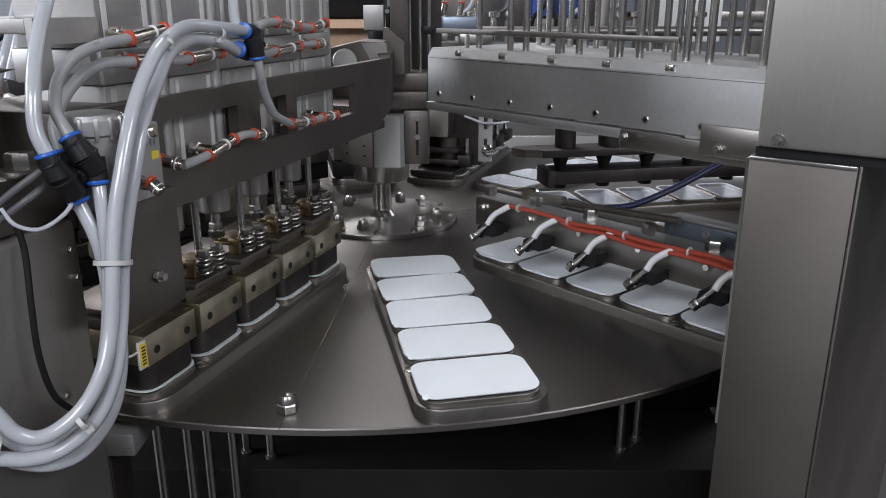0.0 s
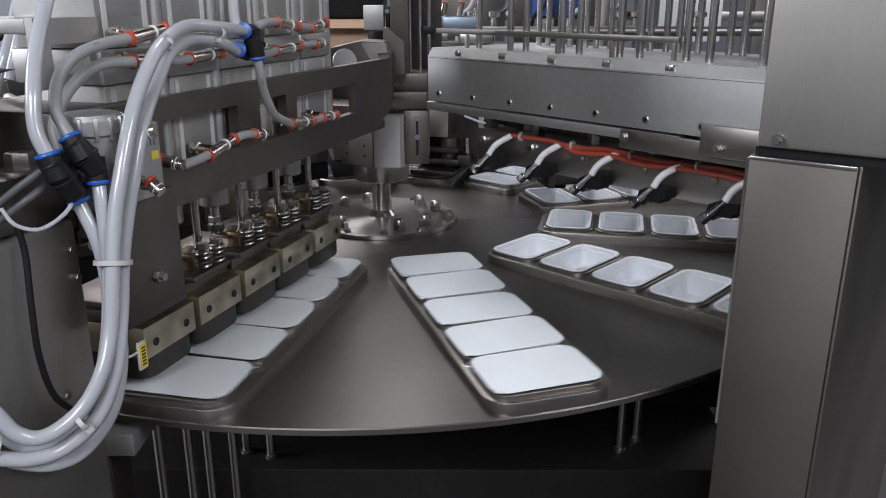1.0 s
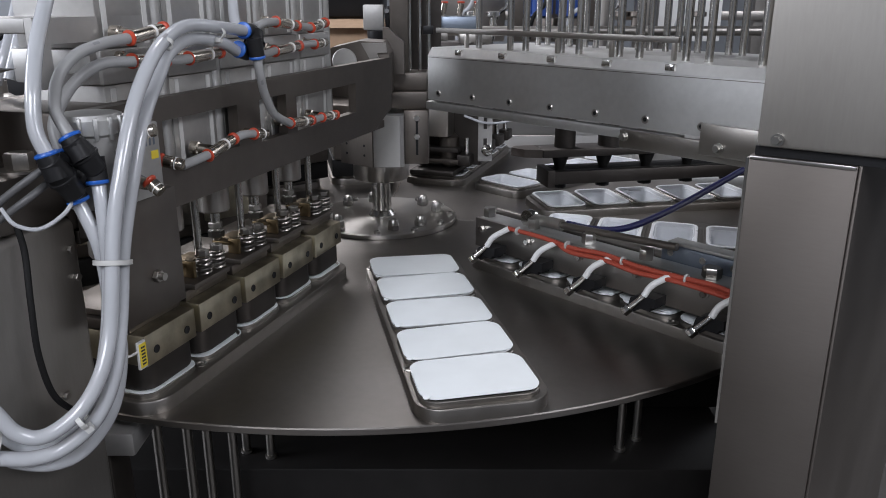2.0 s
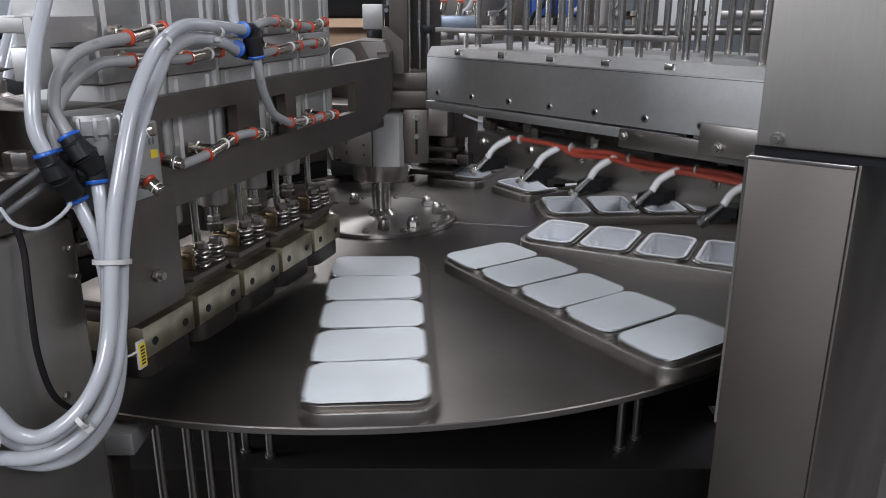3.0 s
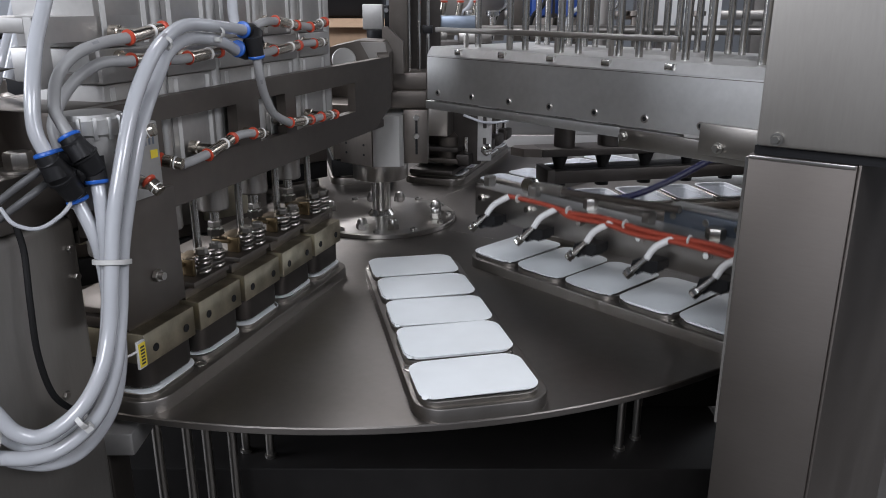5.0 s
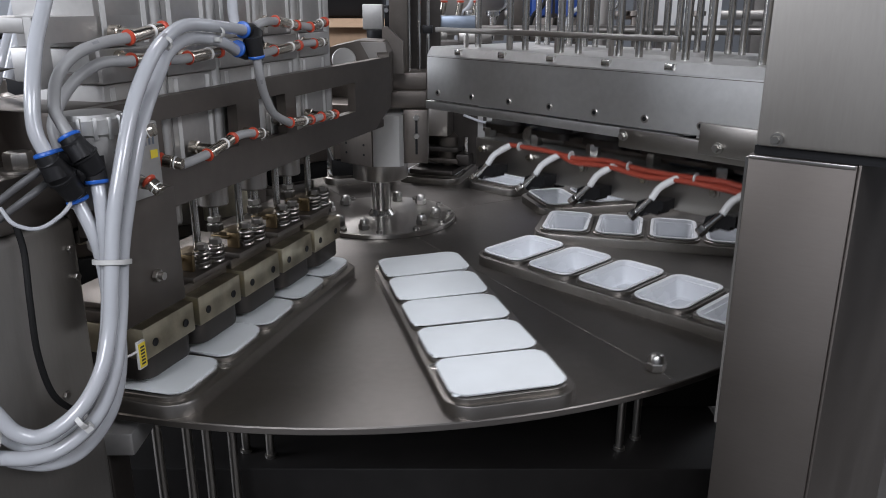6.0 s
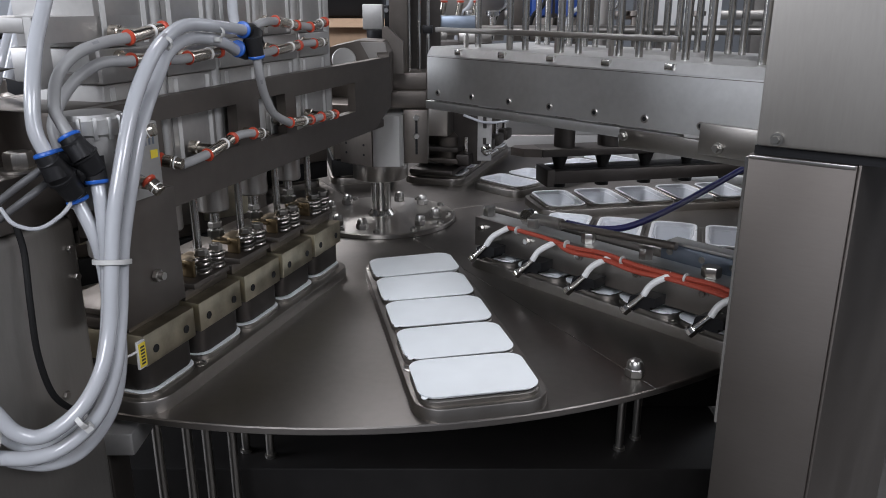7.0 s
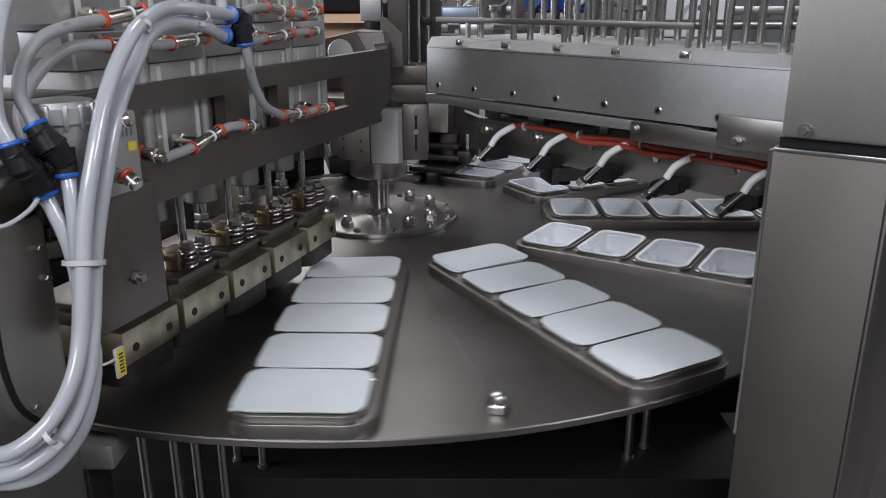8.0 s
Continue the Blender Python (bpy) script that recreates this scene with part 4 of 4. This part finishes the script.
def y_connector(a, b, ends, label):
    """Black plastic splitter from a to b, with blue rings at the ends."""
    c = thing("y_connector", Matrix.Translation(a), label, "hose connector", "hose connectors")
    d = Vector(b) - Vector(a)
    n = d.length
    part("connector_body", lathe([(0.006, -0.004), (0.0085, -0.002), (0.0092, n * 0.25), (0.0105, n * 0.5), (0.0092, n * 0.75), (0.0085, n + 0.002), (0.006, n + 0.004)], 18), BLACK, c, at=along((0, 0, 0), d))
    part("body_rib", lathe([(0.0102, n * 0.46), (0.0112, n * 0.48), (0.0112, n * 0.54), (0.0102, n * 0.56)], 18), BLACK, c, at=along((0, 0, 0), d))
    for p, q in ends:
        p, q = Vector(p) - Vector(a), Vector(q) - Vector(a)
        u = (q - p).normalized()
        part("socket", tube([p - u * 0.014, p - u * 0.006, p + u * 0.004], 0.0081, 16, 3), BLACK, c)
        part("blue_ring", lathe([(0.0066, 0.0038), (0.0084, 0.004), (0.0088, 0.005), (0.0084, 0.0066), (0.0062, 0.0074)], 20), BLUE, c, "blue release ring", at=along(p, q))


def build_connectors():
    y_connector((-0.172, -0.832, 0.272), (-0.165, -0.818, 0.247), [((-0.1725, -0.832, 0.273), (-0.176, -0.832, 0.285)), ((-0.167, -0.812, 0.244), (-0.160, -0.811, 0.222))], "black plastic hose splitter with blue rings")
    y_connector((-0.162, -0.813, 0.283), (-0.152, -0.806, 0.262), [((-0.162, -0.813, 0.283), (-0.167, -0.812, 0.292)), ((-0.152, -0.805, 0.257), (-0.150, -0.808, 0.238))], "black plastic hose splitter with blue rings")
    y_connector((-0.178, -0.80, 0.266), (-0.16, -0.806, 0.255), [((-0.179, -0.798, 0.268), (-0.184, -0.793, 0.285))], "black plastic hose splitter with a blue ring")
    y_connector((-0.083, -0.548, 0.352), (-0.083, -0.56, 0.333), [((-0.09, -0.559, 0.355), (-0.103, -0.622, 0.361)), ((-0.095, -0.566, 0.336), (-0.104, -0.606, 0.346)), ((-0.079, -0.566, 0.334), (-0.077, -0.564, 0.312))], "black plastic hose splitter with blue rings")


def build_valve():
    v = thing("air_valve", station(-108) @ pose(0.0, 0.0, 0), "grey aluminium air unit with a ribbed clear cap and yellow sticker", "air valve")
    part("valve_body", box(0.729, 0.787, 0.0915, 0.1, 0.224, 0.287, 0.002), ALU, v)
    part("cylinder_body", lathe([(0.024, 0.226), (0.024, 0.284)], 28), ALU, v, at=pose(0.785, 0.079, 0))
    part("cap", lathe([(0.024, 0.283), (0.0255, 0.285), (0.0255, 0.296), (0.023, 0.3), (0.004, 0.301)], 28), PALE, v, "ribbed clear cap", at=pose(0.785, 0.079, 0))
    for i in range(14):
        a = i * 2 * math.pi / 14
        part("rib", box(0.0245, 0.0272, -0.0016, 0.0016, 0.281, 0.2985, 0.0005), PALE, v, at=pose(0.785, 0.079, 0, 0, 0, math.degrees(a)))
    part("sticker", box(0.733, 0.742, 0.1, 0.1004, 0.256, 0.263), YELLOW, v, "small yellow sticker")
    for i in range(3):
        part("print_bar", box(0.736 + 0.005 * i, 0.738 + 0.005 * i, 0.1, 0.1003, 0.268, 0.279), BLUEGREY, v, "faint blue print")
    t = thing("tag_plate", station(-108) @ pose(0, 0, 0), "small yellow cable tag with dark print", "tag")
    part("tag_holder", box(0.7528, 0.7632, 0.076, 0.079, 0.064, 0.091, 0.0008), NYLON, t)
    part("tag_face", box(0.7535, 0.7625, 0.079, 0.0795, 0.066, 0.089), YELLOW, t, "yellow tag face")
    for i in range(6):
        part("print_bar", box(0.7555, 0.7605, 0.0795, 0.0798, 0.0685 + 0.0032 * i, 0.0702 + 0.0032 * i), INK, t)
    part("tag_wire", tube([(0.762, 0.077, 0.082), (0.772, 0.076, 0.082), (0.785, 0.07, 0.083)], 0.0012, 8, 4), NYLON, t)


def build_post():
    p = thing("press_post", station(-108), "wide dark stainless post carrying the sealing press", "post")
    part("post_body", box(0.791, 1.15, -0.25, 0.058, -0.95, 0.216, 0.008, seg=4), HOUSING, p, "dark brushed post")
    part("post_cap", box(0.79, 1.12, -0.2, 0.056, 0.2165, 0.258, 0.002), DARK, p, "milled steel cap block")
    part("clamp_block", loft([[(x, y, z) for x, z in [(0.842, 0.2585), (0.842, 0.308), (0.832, 0.33), (0.80, 0.334), (1.1, 0.334), (1.1, 0.2585)]] for y in (-0.15, 0.03)]), DARK, p, "chamfered clamp block")
    part("hex_bolt", hexagon(0.011, 0.013, 0.2602), STEEL, p, at=pose(0.823, 0.042, 0, 0, 0, 20))
    part("washer", lathe([(0.0165, 0.2582), (0.0165, 0.2602), (0.008, 0.2602)], 24), STEEL, p, at=pose(0.823, 0.042, 0))
    part("arm_block", box(0.69, 0.797, -0.055, 0.0565, 0.203, 0.3005, 0.004), DARK, p)
    for r, o, z in ((0.803, 0.0585, 0.19), (0.8, 0.0585, 0.165), (0.83, 0.0585, 0.07), (0.825, 0.0585, 0.05)):
        part("post_screw", hexagon(0.0035, 0.003), STEEL, p, at=along((r, o - 0.0004, z), (r, 1, z)))
    w = thing("sensor_block", pose(0, 0, 0), "pale grey plastic block on a slim bracket under the table edge", "block")
    part("block_body", box(-0.235, -0.188, -0.725, -0.66, -0.042, -0.0165, 0.003), ALU, w)
    part("block_bracket", box(-0.228, -0.218, -0.715, -0.67, -0.949, -0.0425, 0.002), DARK, w)
    m = thing("mounting_frame", station(-108), "grey aluminium mounting frame at the top of the press", "frame")
    part("frame_plate", plate_with_windows(0.665, 0.80, 0.318, 0.372, 0.044, 0.052, [(0.685, 0.73, 0.328, 0.352), (0.745, 0.785, 0.328, 0.352)]), ALU, m)
    part("frame_top", box(0.665, 0.80, -0.03, 0.0435, 0.36, 0.372, 0.002), ALU, m)
    e = thing("end_bearing", pose(-0.027, -0.14, 0.0), "dark chamfered bearing block with a round pale cover", "bearing block")
    part("bearing_body", loft([[(x, y, z) for x, z in [(-0.055, 0.24), (-0.055, 0.292), (-0.035, 0.315), (0.01, 0.325), (0.045, 0.323), (0.055, 0.305), (0.055, 0.24)]] for y in (0.0, 0.09)]), DARK, e, "dark chamfered block")
    part("cover_disc", lathe([(0.019, 0), (0.019, 0.002), (0.018, 0.0028), (0.001, 0.0028)], 40), HEAD, e, "round pale cover", at=along((-0.015, 0.0, 0.295), (-0.015, -1, 0.295)))
    part("gusset_plate", loft([[(x, y, z) for x, z in [(0.012, 0.322), (0.05, 0.322), (0.052, 0.308), (0.036, 0.307), (0.041, 0.292), (0.03, 0.288)]] for y in (-0.006, -0.0005)]), STEEL, e, "bright cut gusset")


def build_inner_heads():
    for deg in (-138, -168, 162, 132, 102):
        h = thing("trimming_head", station(deg), "dark steel trimming head over a tray behind the press", "trimming head", "trimming heads behind the press")
        part("head_body", box(0.27, 0.75, -0.066, 0.066, 0.06, 0.2, 0.004), DARK, h)
        part("head_skirt", box(0.28, 0.745, -0.07, 0.07, 0.022, 0.0595, 0.003), RUBBER, h)
        for k in range(5):
            r = CUP_R + CUP_STEP * k
            part("head_cylinder", lathe([(0.022, 0.2005), (0.022, 0.24), (0.012, 0.246), (0.012, 0.265)], 20), STEEL, h, at=pose(r, 0.02, 0))
            part("head_plate", box(r - 0.035, r + 0.035, 0.0665, 0.074, 0.08, 0.15, 0.002), STEEL if k % 2 else BRONZE, h)


# ---- machines and goods further back in the hall ----
def build_background():
    s = thing("rear_machine", pose(0.45, 1.5, -0.95), "steel framed filling machine with blue motors standing behind", "machine")
    part("cabinet", box(-0.85, 1.4, 0.0, 0.7, 0.0, 0.86, 0.01), STEEL, s, "brushed steel cabinet")
    for x in (-0.3, 0.1, 0.42, 0.75, 1.2):
        part("frame_post", box(x, x + 0.04, -0.03, 0.03, 0.86, 2.0, 0.003), STEEL, s)
    for z in (1.27, 1.42):
        part("frame_rail", box(-0.5, 1.3, -0.05, -0.02, z, z + 0.03, 0.002), STEEL, s)
    for x in (-0.045, 0.055):
        m = part("motor", lathe([(0.03, 0), (0.04, 0.005), (0.04, 0.13), (0.036, 0.135), (0.036, 0.17), (0.02, 0.175)], 24), PAINTBLUE, s, "blue painted motor", at=pose(x, -0.35, 1.285))
        for i in range(14):
            part("cooling_fin", box(0.0395, 0.046, -0.0012, 0.0012, 0.01, 0.125), PAINTBLUE, m, at=pose(0, 0, 0, 0, 0, 360 / 14 * i))
        part("gearbox", box(x - 0.045, x + 0.045, -0.39, -0.31, 1.215, 1.2845, 0.006), DARK, s, "dark gearbox")
    for x, r in ((0.13, 0.02), (0.255, 0.036)):
        part("tank", lathe([(r * 0.6, 1.1), (r, 1.16), (r, 1.8), (r * 0.5, 1.85)], 28), STEEL, s, "upright steel tank", at=pose(x, -0.5, 0))
    for i in range(7):
        x = -0.3 + 0.11 * i
        part("pipe", tube([(x, -0.42, 1.22), (x + 0.012, -0.44, 1.29), (x + 0.05, -0.45, 1.35), (x + 0.07, -0.42, 1.6)], 0.006, 10, 6), (HOSE, CHROME, RUBBER)[i % 3], s, "curved pipe")
    part("dark_panel", box(-0.1, 0.2, -0.12, -0.1, 1.2, 1.7, 0.004), DARK, s, "dark back panel")
    part("grey_panel", box(-0.36, -0.13, -0.1, -0.08, 1.2, 1.6, 0.004), STEEL, s, "grey sheet panel")
    part("white_panel", box(0.4, 0.62, -0.08, -0.06, 1.2, 1.6, 0.004), SLEEVE, s, "white panel")
    part("card_panel", box(0.315, 0.35, -0.1, -0.08, 1.24, 1.6, 0.003), CARD, s, "brown board")
    for x in (-0.26, -0.2, 0.16, 0.2, 0.38):
        part("valve", lathe([(0.016, 0), (0.016, 0.02), (0.01, 0.022), (0.01, 0.045), (0.02, 0.048), (0.02, 0.06), (0.006, 0.062)], 14), DARK if x > 0 else CHROME, s, at=pose(x, -0.6, 1.245))
    part("rear_bar", rod((-0.5, -0.85, 1.262), (0.7, -0.85, 1.262), 0.012), STEEL, s)
    for k, (x, y, w, h, mat, lab) in enumerate(((0.36, 1.12, 0.24, 0.08, ALU, "grey plastic crate on a trolley"), (0.62, 1.18, 0.2, 0.13, ALU, "grey plastic crate on a trolley"), (0.95, 1.1, 0.3, 0.1, ALU, "grey plastic crate on a trolley"))):
        c = thing("crate", pose(x, y, -0.13), lab, "crate")
        bm = box(-w / 2, w / 2, -0.1, 0.1, 0, h, 0.004)
        part("crate_body", bm, mat, c)
        part("crate_rim", loft([rounded(w / 2 + 0.006, 0.106, 0.01, h - 0.02), rounded(w / 2 + 0.006, 0.106, 0.01, h), rounded(w / 2 - 0.004, 0.096, 0.01, h), rounded(w / 2 - 0.004, 0.096, 0.01, h - 0.02)], closed=True), mat, c)
    t = thing("trolley", pose(0.65, 1.15, -0.95), "low steel trolley holding crates", "trolley")
    part("deck", box(-0.5, 0.6, -0.18, 0.18, 0.79, 0.82, 0.004), PALE, t)
    for x in (-0.48, 0.56):
        for y in (-0.15, 0.13):
            part("leg", box(x, x + 0.03, y, y + 0.03, 0, 0.79, 0.003), STEEL, t)
    # carton and dark cover beyond the mast
    c = thing("carton", pose(-0.19, 1.31, 0.185), "open brown cardboard carton on a dark cabinet", "carton")
    part("carton_body", box(-0.14, 0.14, 0.0, 0.2, 0, 0.14, 0.003), CARD, c)
    part("flap", loft([[(-0.14, -0.002, 0.14), (0.14, -0.002, 0.14), (0.14, 0.0, 0.14), (-0.14, 0.0, 0.14)], [(-0.16, -0.06, 0.115), (0.15, -0.06, 0.115), (0.15, -0.058, 0.117), (-0.16, -0.058, 0.117)]]), CARD, c, "folded carton flap")
    b = thing("cabinet", pose(-0.3, 1.45, -0.95), "dark steel cabinet in the hall", "cabinet")
    part("cabinet_body", box(-0.3, 0.28, -0.2, 0.3, 0, 1.1345, 0.006), DARK, b)
    part("dark_cover", box(-0.2, 0.2, -0.05, 0.2, 1.2755, 1.65, 0.03), BLACK, b, "black plastic cover")
    n = thing("sensor_unit", pose(-0.001, 0.02, 0.332), "scuffed aluminium sensor on a black base beside the mast", "sensor")
    part("sensor_body", box(-0.025, 0.01, -0.014, 0.014, 0.004, 0.046, 0.002), ALU, n, "scuffed aluminium body")
    part("sensor_base", lathe([(0.019, -0.012), (0.02, -0.006), (0.02, 0.003), (0.017, 0.004)], 24), BLACK, n)
    part("sensor_clip", box(0.0125, 0.02, -0.01, 0.01, 0.006, 0.044, 0.001), BLACK, n)
    part("sensor_knob", lathe([(0.004, 0), (0.004, 0.004), (0.001, 0.004)], 12), CHROME, n, at=along((0.016, -0.01, 0.036), (0.016, -1, 0.036)))
    # slide with rails beside the mast
    r = thing("lift_slide", pose(0.064, 0.04, 0.2), "slim steel slide with two guide rods", "slide")
    for x in (-0.012, 0.006, 0.022):
        part("guide_rod", rod((x, 0, 0.06), (x, 0, 0.4), 0.0035), CHROME, r)
    part("slide_block", box(-0.025, 0.035, -0.015, 0.02, 0.04, 0.06, 0.002), DARK, r)
    part("slide_base", box(-0.03, 0.04, -0.02, 0.05, 0.0, 0.0395, 0.002), DARK, r)
    part("slide_back", box(-0.01, 0.044, 0.03, 0.04, 0.0396, 0.55, 0.001), SHOE, r, "dark back plate")
    part("limit_switch", box(0.012, 0.03, -0.004, 0.012, 0.128, 0.142, 0.001), BLACK, r, "small black switch")
    g = thing("gripper_unit", pose(0.14, 0.1, 0.33), "grey pneumatic gripper with orange fittings", "gripper")
    part("gripper_body", box(-0.05, 0.04, -0.02, 0.02, 0.0, 0.028, 0.004), BLUEGREY, g)
    part("gripper_jaw", box(0.0, 0.06, -0.025, 0.025, -0.02, -0.0005, 0.003), STEEL, g)
    part("gripper_foot", box(-0.045, -0.02, -0.015, 0.015, -0.0155, -0.0005, 0.002), STEEL, g)
    for x in (-0.03, 0.0, 0.03):
        part("gripper_fitting", rod((x, -0.005, 0.0285), (x + 0.004, -0.005, 0.05), 0.006), NICKEL, g)
        part("gripper_ring", lathe([(0.0055, 0), (0.007, 0.001), (0.007, 0.003), (0.005, 0.004)], 14), ORANGE, g, "orange ring", at=pose(x + 0.004, -0.005, 0.05))
        part("gripper_tube", tube([(x + 0.004, -0.005, 0.05), (x + 0.01, -0.005, 0.075), (x + 0.05, 0.0, 0.1), (x + 0.08, 0.01, 0.16)], 0.0045, 10, 6), HOSEDIM, g)
    # machine parts at the far side of the press
    l = thing("conveyor_frame", pose(-0.9, 0.6, -0.95), "steel conveyor frame with black chain guard", "conveyor")
    part("side_panel", box(-0.7, 0.35, 0.0, 0.04, 0.0, 1.2, 0.004), STEEL, l)
    part("chain_guard", box(-0.6, 0.3, -0.06, -0.0005, 1.08, 1.16, 0.006), BLACK, l)
    part("upper_panel", box(-0.6, 0.3, 0.3, 0.33, 0.0, 1.9, 0.004), WALL, l, "dull blue-grey panel")
    q = thing("cable_tray", station(-108) @ pose(0.86, -0.26, 0.258), "black cable bundle behind the press post", "cable bundle")
    for i in range(6):
        part("bundle_cable", tube([(-0.06 + 0.01 * i, -0.15, 0.07 + 0.007 * i), (0.0, -0.05, 0.085 + 0.006 * i), (0.05, 0.05, 0.075 + 0.008 * i), (0.1, 0.16, 0.08 + 0.006 * i)], 0.004, 8, 5), RUBBER, q)
    part("bundle_foot", box(-0.02, 0.06, -0.03, 0.03, 0.0002, 0.085, 0.003), DARK, q)
    part("flex_conduit", tube([(-0.02 + 0.02 * i, 0.02 * i, 0.125 + 0.002 * math.sin(i)) for i in range(8)], 0.006, 12, 4), CHROME, q, "ribbed metal conduit")


# ---- building ----
hall()
TABLE = build_turntable()
build_cups_and_lids()
build_centre()
build_press()
build_cylinders()
build_magazine()
build_column()
PLACER, ARM = build_placer()
build_rear_bars()
build_filler()
build_base()
build_post()
build_valve()
build_hoses()
build_connectors()
build_inner_heads()
build_background()


def sunk(i, t):
    """How far a tub has been pressed into its mould plate: the press meets tray i in cycle i."""
    return 0.0034 * cosine((t - TURN * (i - 12 if i > 8 else i) - 1.3) / 0.2)


def motions():
    times = row_times()
    walk(TABLE, [(t, station(turned(t))) for t in times])
    pressing = [round((TURN * c + 1.3 + 0.05 * n) * 30) / 30 for c in range(3) for n in range(5)]
    for ob, i, k in CUPS:
        walk(ob, [(t, station(HOME + 30 * i + turned(t)) @ pose(CUP_R + CUP_STEP * k, 0, -sunk(i, t))) for t in sorted({*times, *pressing})])
    cycle = []
    for c in range(-1, 4):
        for tau in sorted({*[a for a, b in LIFT], *[a for a, b in FLIP], *[a for a, b in PRESS]})[:-1]:
            t = round((c * TURN + tau) * 30) / 30
            if 0 < t < 8:
                cycle.append(t)
    cycle = sorted({0.0, 8.0, *cycle})
    walk(PLACER, [(t, station(-48) @ pose(0, 0, eased(LIFT, t % TURN))) for t in cycle])
    walk(ARM, [(t, pose(0, 0, AXIS_Z, eased(FLIP, t % TURN))) for t in cycle])
    for k, h in enumerate(HEADS):
        walk(h, [(t, pose(CUP_R + CUP_STEP * k, 0, eased(PRESS, t % TURN))) for t in cycle])
    for shoe in SHOES:
        walk(shoe, [(t, pose(0, 0, 0.6 * eased(PRESS, t % TURN))) for t in cycle])
    for ob, i, k in LIDS:
        lay = random.Random(40 + i * 7 + k)
        place = pose(CUP_R + CUP_STEP * k + lay.uniform(-0.0009, 0.0009), lay.uniform(-0.0012, 0.0012), RIM + 0.0013, lay.uniform(-0.5, 0.5), 0, lay.uniform(-0.9, 0.9))
        laid = TURN * (i - 2) + 1.7
        rows = []
        for t in sorted({*times, *cycle}):
            if i < 2 or t >= laid:
                rows.append((t, station(HOME + 30 * i + turned(t)) @ pose(0, 0, -sunk(i, t)) @ place))
            else:
                # waits in the magazine, then comes down with the suction arm
                u = t if t > laid - 1.0 else laid - 1.0
                lift, flip = eased(LIFT, u % TURN), eased(FLIP, u % TURN)
                rest = (i - 2) * 0.001 if t <= laid - 1.0 else 0.0
                rows.append((t, station(-48) @ pose(0, 0, lift + rest) @ pose(0, 0, AXIS_Z, flip) @ pose(0, 0, -AXIS_Z) @ place))
        walk(ob, rows)


motions()
